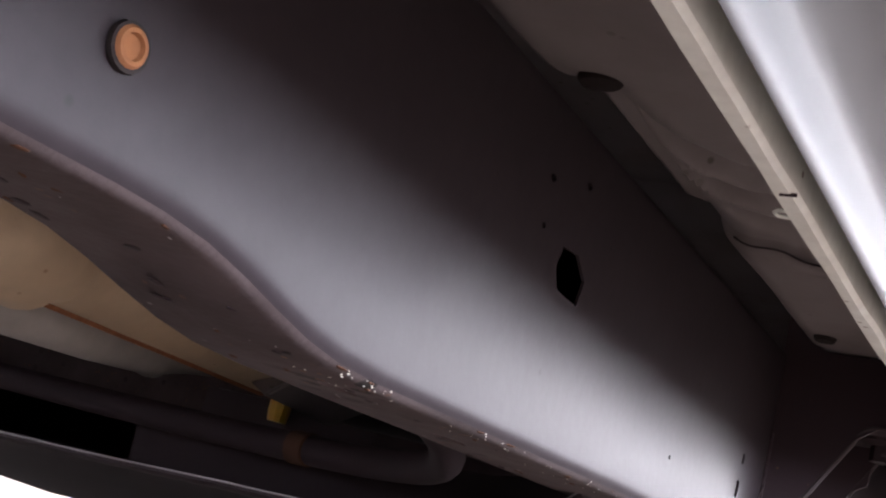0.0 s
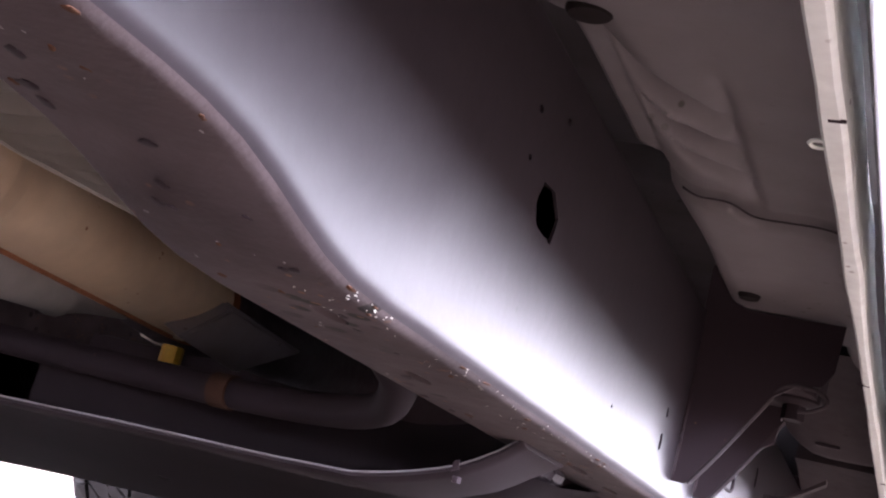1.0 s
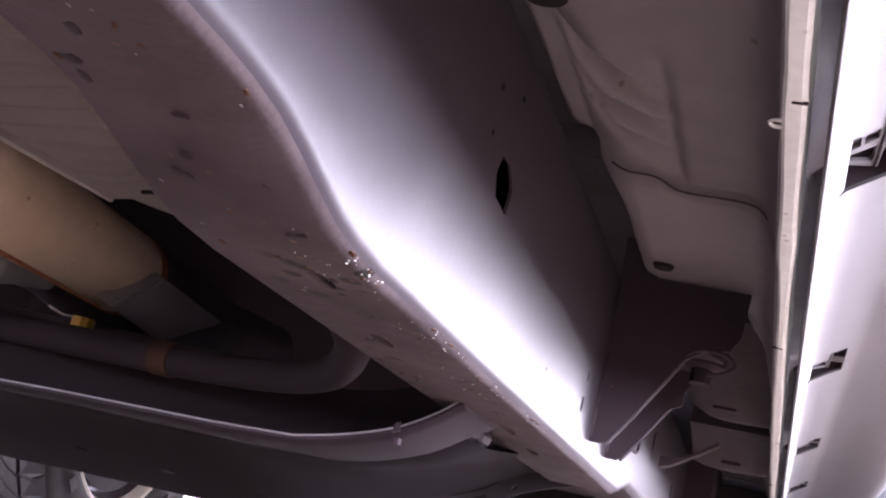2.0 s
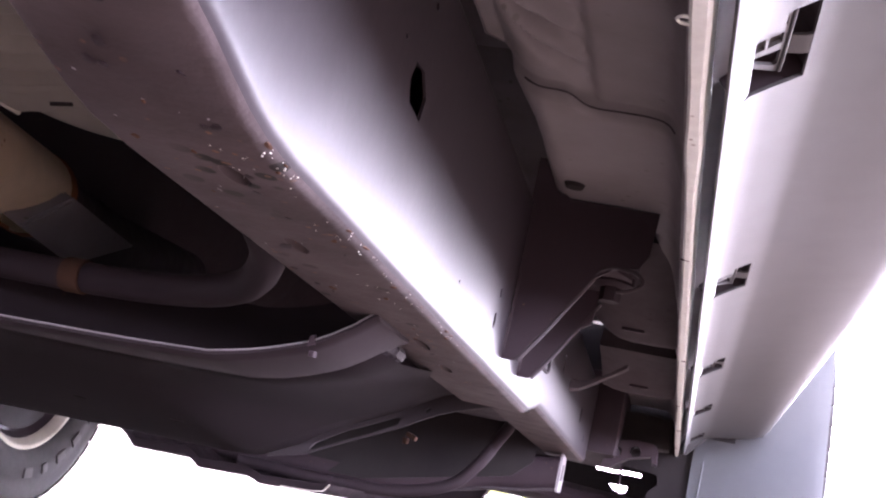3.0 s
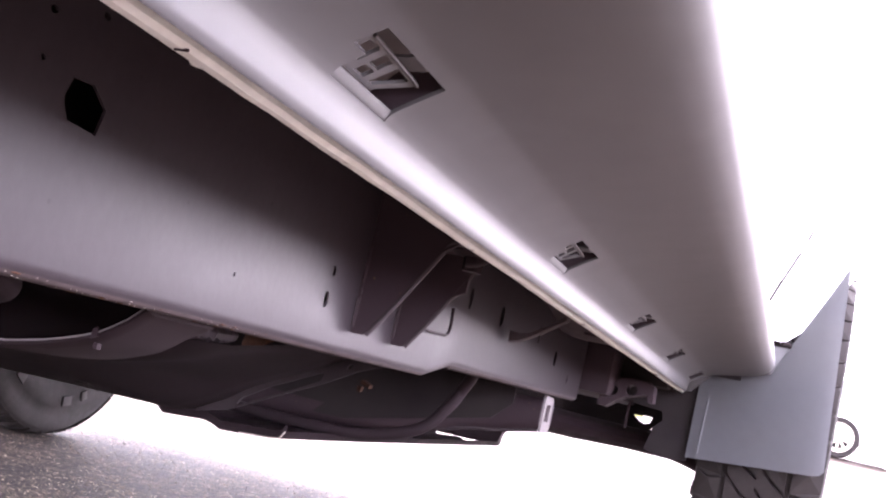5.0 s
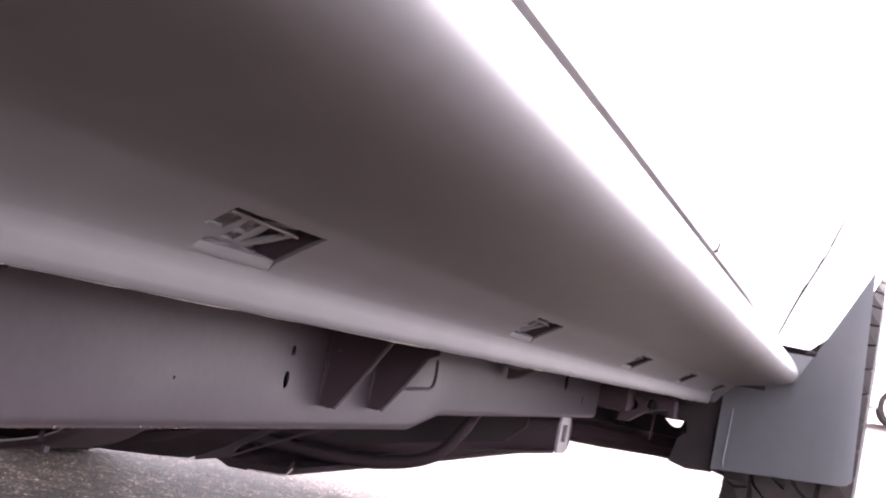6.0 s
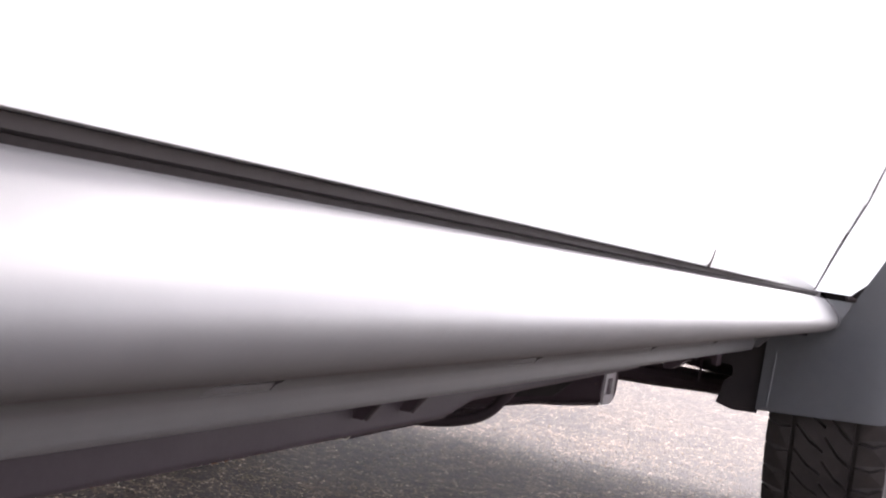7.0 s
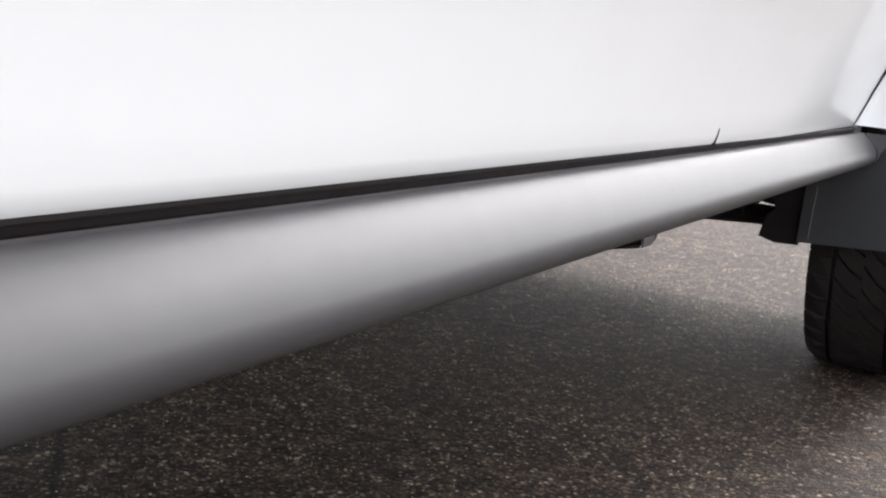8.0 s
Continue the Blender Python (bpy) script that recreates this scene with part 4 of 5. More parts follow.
build_wheel(0.845, -1.25, -1, "rear wheel with all-terrain tyre")


# ---- underneath: crossmembers, exhaust, gearbox, skid plate, suspension ----
def dish(x, y):
    """The underside of the wide crossmember: it rises to the near rail, hangs lower on the far side, and drops towards its front."""
    rear = float(np.interp(x, [-0.49, -0.25, 0.0, 0.10, 0.21, 0.33, 0.39, 0.42, 0.458, 0.485, 0.49, 0.506], [0.273, 0.277, 0.283, 0.285, 0.289, 0.292, 0.295, 0.3015, 0.312, 0.324, 0.3275, 0.3375]))
    t = max(0.0, min(1.0, (y - 0.91) / 0.43))
    front = front_edge(x) + flange_height(x)
    return rear + (front - rear) * t * (2 - t) * 0.5 + (front - rear) * t * 0.5


def front_edge(x):
    return float(np.interp(x, [-0.55, -0.40, -0.25, -0.11, 0.0, 0.070, 0.2045, 0.249, 0.2906, 0.332, 0.391, 0.4315, 0.4617, 0.484, 0.53], [0.214, 0.2195, 0.228, 0.2335, 0.2365, 0.2380, 0.2396, 0.243, 0.254, 0.2754, 0.3044, 0.328, 0.3396, 0.3469, 0.3510]))


def flange_height(x):
    """How far the front flange hangs below the dish."""
    return 0.019 * max(0.0, min(1.0, (x - 0.24) / 0.07)) * max(0.0, min(1.0, (0.56 - x) / 0.06))


def flange_lines(x):
    """The rear and front edges of the wide flange at the back of the crossmember."""
    ax = abs(x)
    return (float(np.interp(ax, [0.0, 0.36, 0.40, 0.43, 0.46, 0.49, 0.525], [0.765, 0.765, 0.765, 0.763, 0.755, 0.742, 0.722])),
            float(np.interp(ax, [0.0, 0.12, 0.20, 0.26, 0.36, 0.40, 0.43, 0.46, 0.49], [0.79, 0.79, 0.80, 0.828, 0.852, 0.866, 0.862, 0.845, 0.825])))


def build_crossmember():
    bm = bmesh.new()
    xs = [round(v, 3) for v in np.linspace(-0.49, 0.49, 69)]
    rings = []
    for x in xs:
        y0, y1 = flange_lines(x)[1] - 0.012, 1.34 - 0.02 * max(0.0, (abs(x) - 0.40) / 0.09)
        z = dish(x, y0)
        ring = [(x, y0, z + 0.05), (x, y0, z + 0.006), (x, y0 + 0.004, z + 0.001), (x, y0 + 0.012, z - 0.002)]
        for t in (0.15, 0.3, 0.45, 0.6, 0.75, 0.9):
            y = y0 + (y1 - y0) * t
            ring.append((x, y, dish(x, y)))
        ring += [(x, y1 - 0.006, dish(x, y1)), (x, y1, dish(x, y1) + 0.004), (x, y1 + 0.003, dish(x, y1) + 0.014), (x, y1 + 0.002, dish(x, y1) + 0.05)]
        rings.append(ring)
    rows = [[bm.verts.new(p) for p in ring] for ring in rings]
    for a, b in zip(rows, rows[1:]):
        for i in range(len(a) - 1):
            bm.faces.new((a[i], a[i + 1], b[i + 1], b[i]))
    bmesh.ops.solidify(bm, geom=bm.faces[:], thickness=-0.004)
    cm = part("crossmember", bm, GREY_STEEL, truck, "dark grey dished steel crossmember under the gearbox", angle=50)
    bm = bmesh.new()
    rings = []
    rim_xs = xs + [0.495, 0.50, 0.506]
    for x in rim_xs:
        y0, y1 = flange_lines(x)
        z = dish(x, y0) - 0.002
        rings.append([(x, y0 + 0.003, z + 0.0055), (x, y0 - 0.0005, z + 0.005), (x, y0, z + 0.003), (x, y0 + 0.005, z + 0.0008), (x, y0 + 0.012, z), (x, y1 - 0.006, z), (x, y1, z + 0.001), (x, y1 + 0.001, z + 0.004), (x, y0 + 0.014, z + 0.006)])
    loft(bm, rings)
    flange = part("rear_flange", bm, GREY_STEEL, cm, "dusty rolled rear flange")
    # pale tube paints the highlight on the rolled edge
    bm = bmesh.new()
    tube(bm, [(x, flange_lines(x)[0] + 0.0005, dish(x, flange_lines(x)[0]) + 0.0035) for x in rim_xs], 0.0011, 6, 0)
    part("flange_edge", bm, FLOOR_PAINT, flange, "pale line painting the highlight along the flange edge")
    bm = bmesh.new()
    edge = [round(v, 3) for v in np.linspace(0.25, 0.53, 29)]
    outline = [(x, 0.0) for x in edge] + [(x, flange_height(x) + 0.003) for x in reversed(edge)]
    slot = [(0.296, 0.0045), (0.301, 0.0025), (0.363, 0.0030), (0.389, 0.0045), (0.391, 0.0120), (0.386, 0.0145), (0.331, 0.0145), (0.300, 0.0105)]
    sheet(bm, outline, [slot, oval(0.419, 0.010, 0.007, 0.006)], lambda x, w: (x, 1.338 + 0.35 * w, front_edge(x) + w), (0, 0.003, 0), edge[1:-1])
    part("front_flange", bm, DUSTY_FLANGE, cm, "pale slotted front flange")
    for x, y in ((0.217, 1.145), (0.127, 1.113), (0.045, 1.085)):
        bm = bmesh.new()
        lathe(bm, [(-0.0006, 0.0001), (-0.0006, 0.006), (0.0, 0.0068), (0.003, 0.0068)], (0, 0, 0), "z", 14)
        tip = math.atan2(dish(x, y + 0.01) - dish(x, y - 0.01), 0.02)
        bmesh.ops.transform(bm, matrix=Matrix.Translation((x, y, dish(x, y))) @ Matrix.Rotation(tip, 4, "X"), verts=bm.verts[:])
        part("drain_plug", bm, SEAL_RUBBER, cm)
    bm = bmesh.new()
    lathe(bm, [(-0.004, 0.0001), (-0.004, 0.003), (0.0, 0.003)], (0.462, 0.758, 0.311), "z", 6)
    part("bolt", bm, BLACK_STEEL, cm)
    bm = bmesh.new()
    prism(bm, [(0.459, 0.313), (0.464, 0.315), (0.463, 0.321), (0.460, 0.320)], "y", 0.752, 0.754)
    part("tab", bm, BLACK_STEEL, cm)
    bm = bmesh.new()
    rnd = random.Random(3)
    line = [(0.489 - 0.0005 * k + rnd.uniform(-0.001, 0.001), 0.802 + 0.0065 * k, 0.3325 + 0.0002 * k) for k in range(17)]
    tube(bm, line, [0.0048 + 0.0026 * (k % 2) + rnd.uniform(-0.0012, 0.0012) for k in range(17)], 8, 0)
    part("weld_bead", bm, RAIL_PAINT, cm, "rough grey weld bead")
    return cm


build_crossmember()


def build_tube_brace():
    bm = bmesh.new()
    tube(bm, [(0.475, 0.585, 0.352), (0.468, 0.625, 0.343), (0.435, 0.685, 0.334), (0.38, 0.728, 0.330), (0.30, 0.748, 0.328), (0.15, 0.755, 0.328), (0.0, 0.755, 0.33), (-0.2, 0.75, 0.335), (-0.46, 0.66, 0.35)], 0.0105, 14, 8)
    brace = part("tube_brace", bm, TUBE_PAINT, truck, "bent dark steel tube running across under the gearbox")
    bm = bmesh.new()
    tube(bm, [(0.285, 0.749, 0.328), (0.300, 0.747, 0.328)], 0.0118, 14, 2)
    part("clamp", bm, RUST_DARK, brace, "dull rusty clamp")


build_tube_brace()


def build_exhaust():
    bm = bmesh.new()
    tube(bm, [(0.215, -1.2, 0.425), (0.205, 0.0, 0.415), (0.190, 0.55, 0.408), (0.177, 0.70, 0.406), (0.157, 0.890, 0.404)], 0.035, 24, 6)
    pipe = part("exhaust_pipe", bm, EXHAUST, truck, "cream heat-stained exhaust pipe with rusty rim")
    bm = bmesh.new()
    way = Vector((-0.022, 0.19, -0.002)).normalized()
    base = Vector((0.157, 0.888, 0.404))
    loft(bm, [ring_at(base + way * d, way, r, 24) for d, r in ((-0.010, 0.0352), (-0.004, 0.0362), (0.002, 0.0358), (0.003, 0.030))])
    part("rim", bm, ORANGE_RUST, pipe, "orange rusty rim")
    bm = bmesh.new()
    loft(bm, [ring_at(base + way * d + Vector((0, 0, z)), way, r, 20) for d, r, z in ((0.004, 0.035, 0), (0.05, 0.030, -0.002), (0.16, 0.030, 0.0), (0.42, 0.03, 0.02))])
    part("front_pipe", bm, BLACK_STEEL, pipe)
    bm = bmesh.new()
    face = [(0.209, 0.862, 0.401), (0.174, 1.05, 0.402), (0.171, 0.952, 0.3605), (0.203, 0.808, 0.363)]
    loft(bm, [face, [(x - 0.03, y + 0.01, z + 0.012) for x, y, z in face]])
    bmesh.ops.bevel(bm, geom=bm.edges[:], offset=0.003, segments=2, affect="EDGES")
    part("shield_plate", bm, FLOOR_PAINT, pipe, "brown dusty folded shield plate")
    bm = bmesh.new()
    tube(bm, [(0.188, 0.50, 0.3735), (0.179, 0.66, 0.3715), (0.160, 0.86, 0.3695)], 0.0028, 6, 4)
    part("seam_weld", bm, ORANGE_RUST, pipe, "rusty seam")
    bm = bmesh.new()
    lathe(bm, [(-0.30, 0.046), (-0.02, 0.047), (0.022, 0.0475), (0.027, 0.0465), (0.030, 0.042), (0.050, 0.0352)], (0.1925, 0.535, 0.408), "y", 28)
    part("silencer_neck", bm, EXHAUST, pipe, "wider stained pipe end behind the joint")
    bm = bmesh.new()
    tube(bm, [(0.085, 0.40, 0.372), (0.082, 0.62, 0.373), (0.08, 0.74, 0.376), (0.08, 0.800, 0.380), (0.08, 0.806, 0.3805), (0.08, 0.812, 0.381), (0.08, 0.820, 0.3815), (0.079, 0.850, 0.384), (0.078, 0.90, 0.388)], [0.0205, 0.0205, 0.0205, 0.0205, 0.0225, 0.0225, 0.018, 0.013, 0.009], 18, 0)
    part("bypass_pipe", bm, PALE_STEEL, pipe, "pale grey second pipe")


build_exhaust()


def shield_point(y, v, lift=0.0):
    """A sheet that climbs from its lower inner edge towards the rail; v runs up across it."""
    x = 0.258 + 0.012 * max(0.0, (y - 0.55) / 0.1) + 0.175 * v
    return Vector((x, y - 0.04 * v, 0.409 + lift + 0.052 * v * v + 0.010 * v + 0.05 * max(0.0, 0.52 - y)))


def build_heat_shield():
    """A diagonally ribbed aluminium sheet beside the rail, with a smooth bulged piece ahead of it."""
    bm = bmesh.new()
    rows = []
    for y in np.arange(0.28, 0.6625, 0.0025):
        row = []
        for v in np.linspace(0, 1, 56):
            fade = max(0.0, min(1.0, (0.636 - y) / 0.02)) * max(0.0, min(1.0, (v - 0.06) / 0.08))
            p = shield_point(y, v, 0.0045 * fade * (1 - 2 * abs(math.sin((y - 0.62 * 0.175 * v) * math.pi / 0.025))) + 0.0010 * noise.noise((y * 40, v * 8, 1.0)))
            row.append(bm.verts.new(p))
        rows.append(row)
    for a, b in zip(rows, rows[1:]):
        for k in range(len(a) - 1):
            bm.faces.new((a[k], a[k + 1], b[k + 1], b[k]))
    bmesh.ops.solidify(bm, geom=bm.faces[:], thickness=-0.0015)
    shield = part("heat_shield", bm, SHIELD, truck, "cream-grey diagonally ribbed aluminium heat shield", angle=60)
    bm = bmesh.new()
    tube(bm, [shield_point(y, 0.0, 0.0005) for y in (0.28, 0.40, 0.52, 0.6, 0.6625)], 0.0016, 6, 3)
    part("rolled_edge", bm, SHIELD, shield)
    bm = bmesh.new()
    a, b = shield_point(0.648, 0.20, -0.0006), shield_point(0.653, 0.27, -0.0006)
    tube(bm, [a, b], 0.0016, 6, 0)
    part("slit", bm, SEAL_RUBBER, shield)
    bm = bmesh.new()
    rows = []
    for k in range(17):
        y = 0.652 + 0.0095 * k
        start = 0.03 + 0.16 * (k / 16) ** 1.5
        rows.append([bm.verts.new(shield_point(y, start + (1 - start) * t, 0.005 - 0.005 * math.sin(math.pi * min(1.0, 2.2 * t)) + 0.02 * (k / 16) ** 2)) for t in np.linspace(0, 1, 14)])
    for a, b in zip(rows, rows[1:]):
        for k in range(len(a) - 1):
            bm.faces.new((a[k], a[k + 1], b[k + 1], b[k]))
    bmesh.ops.solidify(bm, geom=bm.faces[:], thickness=-0.0015)
    part("front_piece", bm, SHIELD, shield, "smooth bulged front piece", angle=60)


build_heat_shield()


def build_gearbox():
    bm = bmesh.new()
    rings = []
    for y, w, z in ((0.60, 0.05, 0.44), (0.78, 0.07, 0.43), (0.95, 0.12, 0.42), (1.20, 0.14, 0.40), (1.30, 0.16, 0.385), (1.55, 0.17, 0.375), (1.62, 0.20, 0.36), (2.2, 0.22, 0.34), (2.6, 0.2, 0.36)):
        rings.append([(-0.08 + w * math.cos(a) * (1.0 if math.sin(a) < 0 else 1.1), y, z + w * 0.9 + w * 0.9 * math.sin(a)) for a in (2 * math.pi * i / 18 for i in range(18))])
    loft(bm, rings)
    box(bm, (-0.08, 1.38, 0.375), (0.26, 0.30, 0.05), 0.015)
    box_ob = part("gearbox", bm, BLACK_STEEL, truck, "dark oily gearbox and engine casing")
    bm = bmesh.new()
    lathe(bm, [(-0.012, 0.0001), (-0.012, 0.011), (0.0, 0.013), (0.016, 0.013), (0.016, 0.006)], (-0.078, 1.212, 0.384), "z", 10)
    part("yellow_cap", bm, YELLOW, box_ob, "yellow plastic cap")
    bm = bmesh.new()
    tube(bm, [(-0.13, 1.22, 0.408), (-0.10, 1.214, 0.402), (-0.078, 1.212, 0.405), (-0.05, 1.19, 0.41)], 0.004, 8, 4)
    part("hose", bm, ZINC, box_ob)
    bm = bmesh.new()
    tube(bm, [(0.30, 1.45, 0.34), (0.20, 1.60, 0.33), (0.12, 1.85, 0.32)], 0.035, 14, 5)
    part("rusty_pipe", bm, RUST, box_ob, "rusty front exhaust pipe")
    bm = bmesh.new()
    box(bm, (0.345, 1.62, 0.312), (0.014, 0.016, 0.006), 0.002, Matrix.Rotation(radians(20), 4, "Y"))
    lathe(bm, [(-0.008, 0.0001), (-0.007, 0.004), (0.0, 0.005)], (0.340, 1.612, 0.308), "z", 6)
    part("rusty_bracket", bm, RUST_DARK, box_ob, "rusty bracket with a bolt")


build_gearbox()


def build_skid():
    bm = bmesh.new()
    def low(x):
        return float(np.interp(x, [-0.065, -0.052, -0.035, 0.044, 0.056, 0.066, 0.133, 0.147, 0.158, 0.236, 0.250, 0.260], [0.240, 0.233, 0.218, 0.2235, 0.218, 0.2105, 0.2155, 0.212, 0.2075, 0.213, 0.2155, 0.230]))
    rows = []
    for y, dz in ((1.598, 0.012), (1.600, 0.0), (1.75, 0.0), (2.0, 0.0), (2.5, 0.002), (2.95, 0.004), (3.0, 0.004)):
        narrow = 1.0 - 0.10 * (y - 1.6)
        rows.append([bm.verts.new((0.09 + (x - 0.09) * narrow, y - 0.05 * (x - 0.2), low(x) + dz)) for x in np.linspace(-0.065, 0.258, 90)])
    for a, b in zip(rows, rows[1:]):
        for i in range(len(a) - 1):
            bm.faces.new((a[i], a[i + 1], b[i + 1], b[i]))
    bmesh.ops.solidify(bm, geom=bm.faces[:], thickness=0.003)
    skid = part("skid_plate", bm, BLACK_STEEL, truck, "black ribbed skid plate under the engine", angle=50)
    bm = bmesh.new()
    tube(bm, [(x, 1.597 - 0.05 * (x - 0.2), low(x) + 0.001) for x in np.linspace(0.19, 0.257, 24)], 0.0012, 6, 0)
    part("rolled_edge", bm, SHIELD, skid, "pale rolled edge")
    bm = bmesh.new()
    prism(bm, [(0.035, 0.221), (0.2285, 0.2205), (0.236, 0.262), (0.262, 0.300), (0.035, 0.300)], "y", 2.975, 3.005, 0.003)
    part("front_lip", bm, BLACK_STEEL, skid)
    return skid


build_skid()


def build_front_beam():
    bm = bmesh.new()
    rings = []
    for x, z0, z1, y0 in ((-0.505, 0.300, 0.350, 2.02), (-0.42, 0.282, 0.345, 2.02), (-0.30, 0.250, 0.305, 1.98), (-0.1, 0.232, 0.275, 1.95), (0.1, 0.228, 0.27, 1.95), (0.20, 0.234, 0.278, 1.96), (0.28, 0.246, 0.292, 1.98), (0.34, 0.262, 0.318, 2.0), (0.39, 0.276, 0.338, 2.02), (0.44, 0.284, 0.345, 2.02), (0.505, 0.298, 0.350, 2.02)):
        y1 = y0 + 0.11
        rings.append([(x, y0 + 0.012, z0), (x, y1 - 0.012, z0), (x, y1, z0 + 0.012), (x, y1, z1 - 0.012), (x, y1 - 0.012, z1), (x, y0 + 0.012, z1), (x, y0, z1 - 0.012), (x, y0, z0 + 0.012)])
    loft(bm, rings)
    beam = part("front_crossmember", bm, BLACK_STEEL, truck, "black curved front crossmember with grey end bracket", angle=50)
    bm = bmesh.new()
    sheet(bm, [(2.03, 0.294), (2.085, 0.294), (2.10, 0.300), (2.10, 0.312), (2.095, 0.352), (2.03, 0.356)], [[(2.045, 0.312), (2.078, 0.312), (2.078, 0.340), (2.045, 0.340)]], lambda y, z: (0.5085, y, z), (-0.004, 0, 0))
    part("end_bracket", bm, FLOOR_PAINT, beam, "pale grey open end bracket")
    # paler tube stands for the highlight along the beam's lower edge
    bm = bmesh.new()
    tube(bm, [(x, 2.022, z) for x, z in ((-0.1, 0.2305), (0.1, 0.2265), (0.20, 0.2325), (0.28, 0.2445), (0.34, 0.2605), (0.39, 0.2745), (0.44, 0.2825), (0.505, 0.2965))], 0.003, 6, 5)
    part("lower_edge", bm, DUSTY_FLANGE, beam, "lower edge with its highlight painted in a paler colour")
    for side in (1, -1):
        bm = bmesh.new()
        rings = []
        for x, y, z, w, h in ((0.34, 2.60, 0.315, 0.07, 0.028), (0.45, 2.68, 0.312, 0.065, 0.027), (0.56, 2.74, 0.312, 0.055, 0.024), (0.66, 2.78, 0.310, 0.05, 0.024), (0.76, 2.80, 0.29, 0.05, 0.03)):
            rings.append([(side * (x + w * math.cos(a) * 0.5), y - w * math.cos(a) * 0.7, z + h * math.sin(a)) for a in (2 * math.pi * i / 12 for i in range(12))])
        loft(bm, rings)
        part("control_arm", bm, BLACK_STEEL, truck, "black lower control arm")
        bm = bmesh.new()
        box(bm, (side * 0.50, 2.40, 0.452), (0.16, 0.42, 0.148), 0.015)
        part("frame_horn", bm, BLACK_STEEL, truck, "dark front end of the chassis rail")
        bm = bmesh.new()
        tube(bm, [(side * 0.581, 2.50, 0.33), (side * 0.5815, 2.50, 0.42)], 0.0024, 8, 2)
        part("link_rod", bm, BLACK_STEEL, truck)
        bm = bmesh.new()
        rim = [(0.556, 0.362), (0.558, 0.385), (0.566, 0.402), (0.585, 0.415), (0.61, 0.420), (0.640, 0.419), (0.650, 0.412), (0.652, 0.384), (0.644, 0.384), (0.640, 0.396), (0.60, 0.385), (0.57, 0.362)]
        sheet(bm, rim, [oval(0.580, 0.393, 0.016, 0.018), oval(0.612, 0.399, 0.020, 0.020)], lambda x, z: (side * x, 2.25, z), (0, 0.05, 0))
        mount = part("front_body_mount", bm, BLACK_STEEL, truck, "dark grey front body mount with bolt holes")
        bm = bmesh.new()
        box(bm, (side * 0.605, 2.33, 0.445), (0.13, 0.06, 0.06), 0.012)
        part("cushion", bm, RUBBER, mount)
    bm = bmesh.new()
    low_edge = [(-0.86, 0.29), (-0.5, 0.302), (0.4, 0.302), (0.5, 0.290), (0.60, 0.270), (0.70, 0.250), (0.86, 0.25)]
    holes = [[(0.44, 0.45), (0.64, 0.45), (0.64, 0.33), (0.44, 0.33)]]
    sheet(bm, low_edge + [(0.86, 0.62), (-0.86, 0.62)], holes, lambda x, z: (x, 3.55, z), (0, 0.01, 0))
    part("front_valance", bm, BLACK_PLASTIC, truck, "black plastic valance behind the bumper")
    bm = bmesh.new()
    holes = [[(0.497, 0.402), (0.552, 0.402), (0.552, 0.395), (0.497, 0.396)], [(0.559, 0.4035), (0.604, 0.4055), (0.604, 0.397), (0.559, 0.396)],
             [(0.533, 0.367), (0.578, 0.369), (0.573, 0.354), (0.560, 0.350), (0.55, 0.354)],
             [(0.578, 0.343), (0.600, 0.338), (0.640, 0.322), (0.634, 0.314), (0.605, 0.328), (0.580, 0.336)]]
    sheet(bm, [(0.36, 0.335), (0.45, 0.325), (0.56, 0.312), (0.66, 0.302), (0.76, 0.300), (0.76, 0.62), (0.36, 0.62)], holes, lambda x, z: (x, 3.0, z), (0, 0.006, 0))
    part("wheelhouse_panel", bm, BLACK_PLASTIC, truck, "black inner wheelhouse panel with small openings")


build_front_beam()


def build_backdrop_sheet():
    """Dark parts between the rail and the engine: an added dark backdrop and a curved pipe in front of it."""
    # black sheet added to hide the bright background past the gearbox
    bm = bmesh.new()
    sheet(bm, [(-0.48, 0.30), (-0.2, 0.245), (0.2, 0.245), (0.33, 0.275), (0.44, 0.30), (0.47, 0.33), (0.47, 0.60), (-0.48, 0.60)], [], lambda x, z: (x, 1.93 + 0.1 * z, z), (0, 0.004, 0))
    part("splash_panel", bm, BLACK_PLASTIC, truck, "black sheet added as a dark backdrop ahead of the gearbox")
    bm = bmesh.new()
    tube(bm, [(0.475, 1.66, 0.39), (0.452, 1.76, 0.365), (0.43, 1.80, 0.336), (0.412, 1.80, 0.303), (0.377, 1.80, 0.264), (0.306, 1.80, 0.240), (0.22, 1.80, 0.232), (0.05, 1.80, 0.232)], 0.009, 12, 7)
    part("curved_pipe", bm, GREY_STEEL, truck, "curved dark grey pipe")
    bm = bmesh.new()
    box(bm, (0.40, 1.55, 0.44), (0.16, 0.30, 0.16), 0.03)
    part("engine_mount", bm, BLACK_STEEL, truck, "dark engine mount beside the rail")


build_backdrop_sheet()


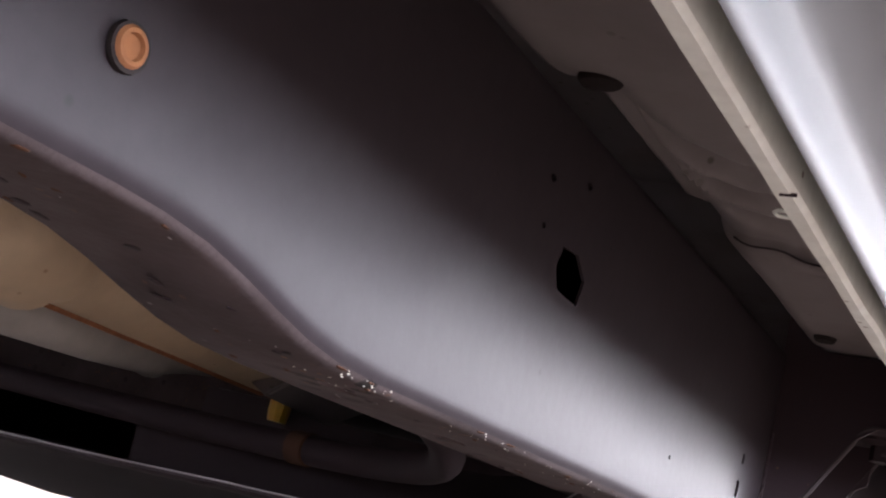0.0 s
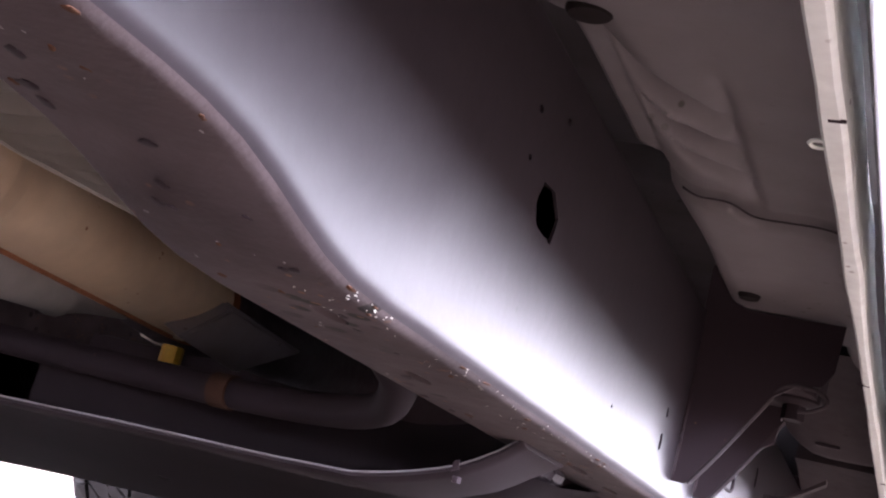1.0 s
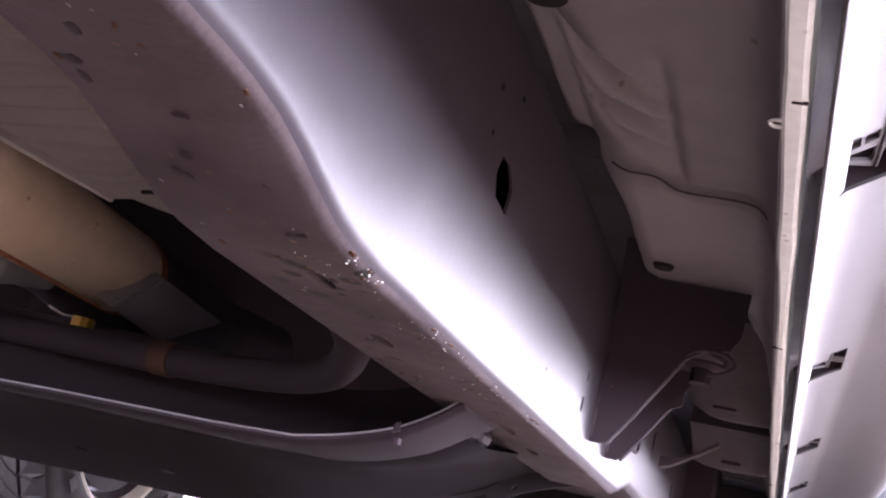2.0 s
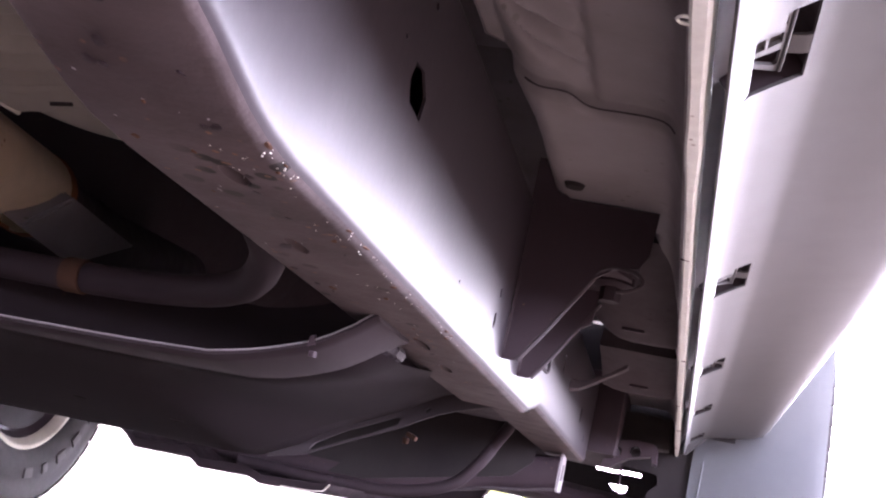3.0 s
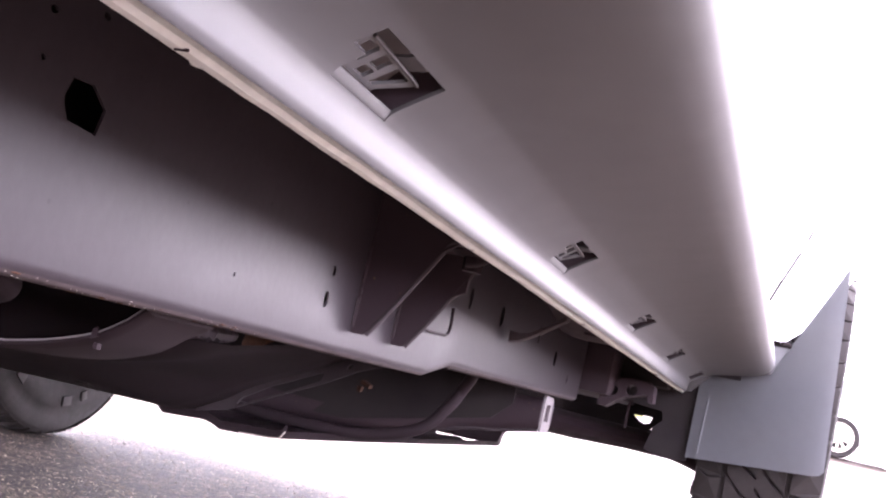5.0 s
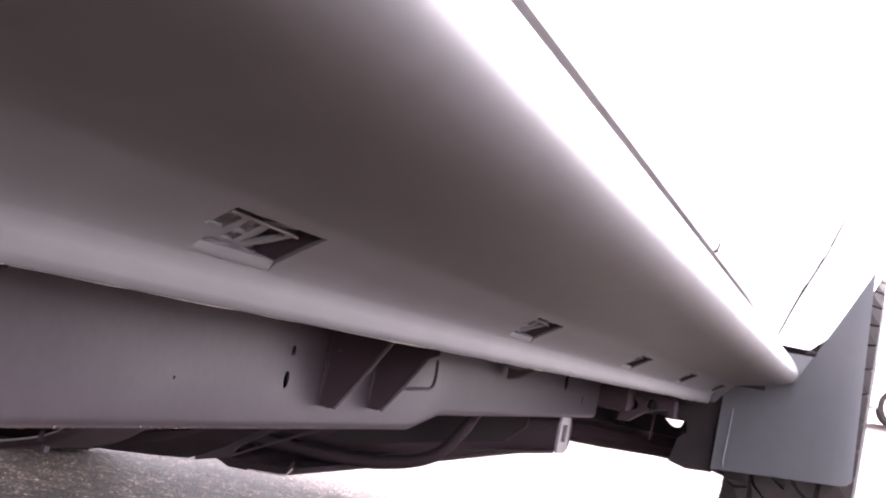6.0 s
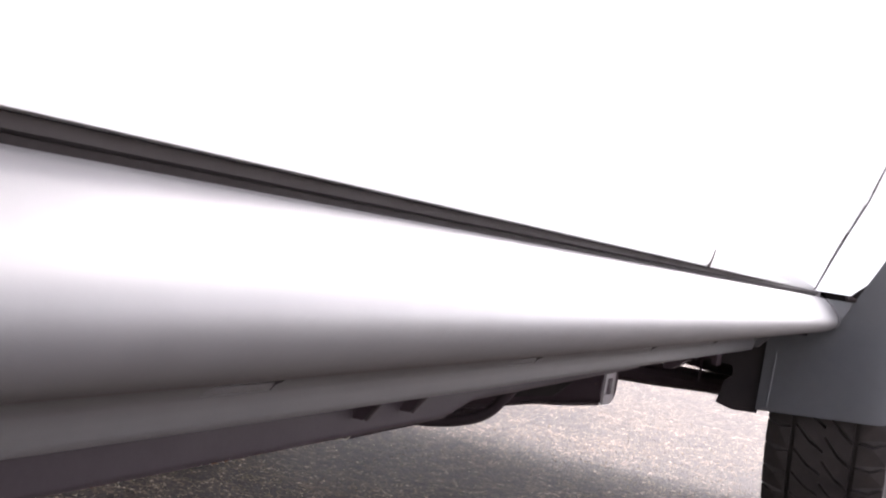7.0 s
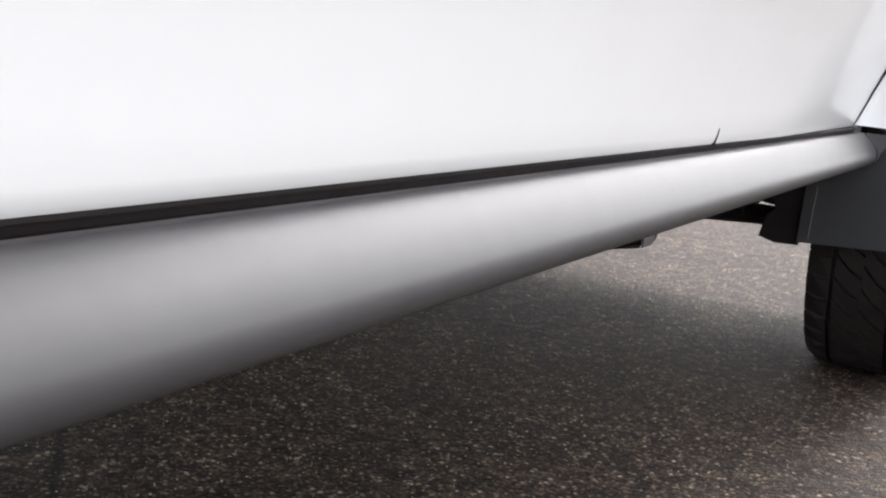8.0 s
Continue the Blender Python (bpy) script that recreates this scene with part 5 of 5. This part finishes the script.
def build_lines():
    bm = bmesh.new()
    tube(bm, [(0.552, 1.05, 0.455), (0.556, 1.10, 0.405), (0.556, 1.13, 0.382), (0.556, 1.19, 0.381), (0.556, 1.215, 0.383), (0.556, 1.222, 0.392), (0.554, 1.225, 0.41)], 0.0016, 8, 6)
    part("brake_line", bm, GREY_STEEL, rail, "thin bent metal brake line")
    bm = bmesh.new()
    rnd = random.Random(21)
    for k in range(60):
        y = 0.40 + 0.42 * rnd.random() ** 1.8
        a = radians(rnd.uniform(48, 90)) if rnd.random() < 0.75 else radians(90)
        flat = rnd.uniform(0.0, 0.02) if a > 1.5 else 0.0
        x0, z0 = bent(RAIL_X, y) - RAIL_R, bent(RAIL_Z, y) + RAIL_R
        place = Vector((x0 + RAIL_R * math.cos(a) - flat, y, z0 - RAIL_R * math.sin(a)))
        s = rnd.uniform(0.00018, 0.00042)
        bmesh.ops.create_icosphere(bm, subdivisions=1, radius=1.0, matrix=Matrix.Translation(place) @ Matrix.Diagonal((s * 1.3, s * rnd.uniform(1, 2.2), s * 0.7, 1)))
    tagged(part("grit", bm, WHITE_GRIT, rail), "splashed white grit specks", kind="stuff")


def rail_spot(y, a, flat):
    """A place on the rail's lower corner (a from 0 at the web to 90 degrees below) or on the flat underside."""
    x0, z0 = bent(RAIL_X, y) - RAIL_R, bent(RAIL_Z, y) + RAIL_R
    return Vector((x0 + RAIL_R * math.cos(a) - flat, y, z0 - RAIL_R * math.sin(a)))


def build_rail_dirt():
    """Dark oily scabs, pale crumbs and rusty flakes stuck under the rail."""
    for name, count, seed, mat, label, big in (("scab", 30, 5, BLACK_STEEL, "dark oily scabs of road dirt", 1.0), ("crumb", 30, 8, FLOOR_PAINT, "pale crumbs of grit", 0.22), ("flake", 34, 11, RUST, "rusty brown flakes", 0.55)):
        rnd = random.Random(seed)
        bm = bmesh.new()
        for k in range(count):
            y = 0.12 + 0.78 * rnd.random() ** 1.2
            edge = name == "flake" and rnd.random() < 0.6
            place = rail_spot(y, radians(rnd.uniform(45, 85)) if edge else math.pi / 2, 0.0 if edge else rnd.uniform(0.002, RAIL_WIDE - 0.02))
            s = big * rnd.uniform(0.0010, 0.0032)
            turn = Matrix.Rotation(rnd.uniform(-0.5, 0.5), 4, "Z")
            made = bmesh.ops.create_icosphere(bm, subdivisions=2, radius=1.0, matrix=Matrix.Translation(place) @ turn @ Matrix.Diagonal((s * rnd.uniform(0.7, 1.2), s * rnd.uniform(1.2, 2.8), min(s, 0.0012) * 0.35, 1)))
            for v in made["verts"]:
                d = v.co - place
                v.co = place + d * (1 + 0.55 * noise.noise(v.co * (0.9 / s)))
        tagged(part(name, bm, mat, rail), label, kind="stuff")


build_lines()
build_rail_dirt()


# ---- the parked car far ahead ----
def build_far_car():
    car = tagged(new("parked_car"), "white parked car with silver alloy wheels far across the lot", "car")
    base = Matrix.Translation((2.98, 21.9, 0.60))
    made = []
    bm = bmesh.new()
    prism(bm, [(-2.1, 0.28), (2.15, 0.28), (2.25, 0.55), (2.15, 0.82), (1.2, 0.95), (-1.9, 1.0), (-2.2, 0.8), (-2.2, 0.45)], "y", -0.86, 0.86, 0.06)
    made.append(part("body", bm, WHITE_PAINT, car))
    bm = bmesh.new()
    prism(bm, [(-1.75, 0.98), (1.1, 0.95), (0.5, 1.42), (-1.2, 1.46)], "y", -0.74, 0.74, 0.06)
    made.append(part("cabin", bm, DARK_GLASS, car))
    for x in (-1.35, 1.35):
        for s in (1, -1):
            hub = tagged(new("wheel"))
            hub.parent = car
            bm = bmesh.new()
            lathe(bm, [(-0.1, 0.24), (-0.1, 0.31), (-0.08, 0.33), (0.08, 0.33), (0.1, 0.31), (0.1, 0.24)], (x, s * 0.80, 0.33), "y", 32, True)
            part("tyre", bm, RUBBER, hub)
            bm = bmesh.new()
            lathe(bm, [(s * 0.045, 0.185), (s * 0.055, 0.19), (s * 0.06, 0.24), (s * -0.05, 0.24), (s * -0.05, 0.185)], (x, s * 0.83, 0.33), "y", 32, True)
            part("rim", bm, RIM_METAL, hub)
            # black disc added behind the spokes, paints the dark gaps between them
            bm = bmesh.new()
            lathe(bm, [(s * -0.04, 0.0001), (s * -0.04, 0.19), (s * -0.045, 0.19)], (x, s * 0.83, 0.33), "y", 24)
            part("brake_disc", bm, BLACK_PLASTIC, hub)
            bm = bmesh.new()
            lathe(bm, [(s * -0.02, 0.05), (s * 0.05, 0.05), (s * 0.055, 0.04), (s * 0.055, 0.0001)], (x, s * 0.83, 0.33), "y", 16)
            part("hub_cap", bm, RIM_METAL, hub)
            for k in range(10):
                bm = bmesh.new()
                box(bm, (0, 0, 0.12), (0.034, 0.03, 0.16), 0.006)
                bmesh.ops.transform(bm, matrix=Matrix.Translation((x, s * 0.865, 0.33)) @ Matrix.Rotation(2 * math.pi * k / 10, 4, "Y"), verts=bm.verts[:])
                part("spoke", bm, RIM_METAL, hub)
    bm = bmesh.new()
    box(bm, (2.2, -0.6, 0.62), (0.1, 0.3, 0.12), 0.03)
    part("headlight", bm, SHIELD, car)
    car.matrix_world = base
    return car


build_far_car()


def build_parking_block(x0, x1, y, z):
    bm = bmesh.new()
    prism(bm, [(y, z), (y + 0.16, z), (y + 0.13, z + 0.14), (y + 0.03, z + 0.14)], "x", x0, x1, 0.015)
    tagged(part("parking_block", bm, YELLOW_BLOCK), "pale yellow painted concrete parking block on the asphalt", "parking block", "parking blocks")


build_parking_block(-2.62, -2.0, 20.0, 0.50)
build_parking_block(-1.77, -1.39, 20.0, 0.50)

# the far side of the body stands a little further out
for ob in list(truck.children):
    if ob.type == "MESH" and ob.name.split(".")[0] in FAR_SIDE and max(v.co.x for v in ob.data.vertices) < 0:
        ob.location.x = -0.10
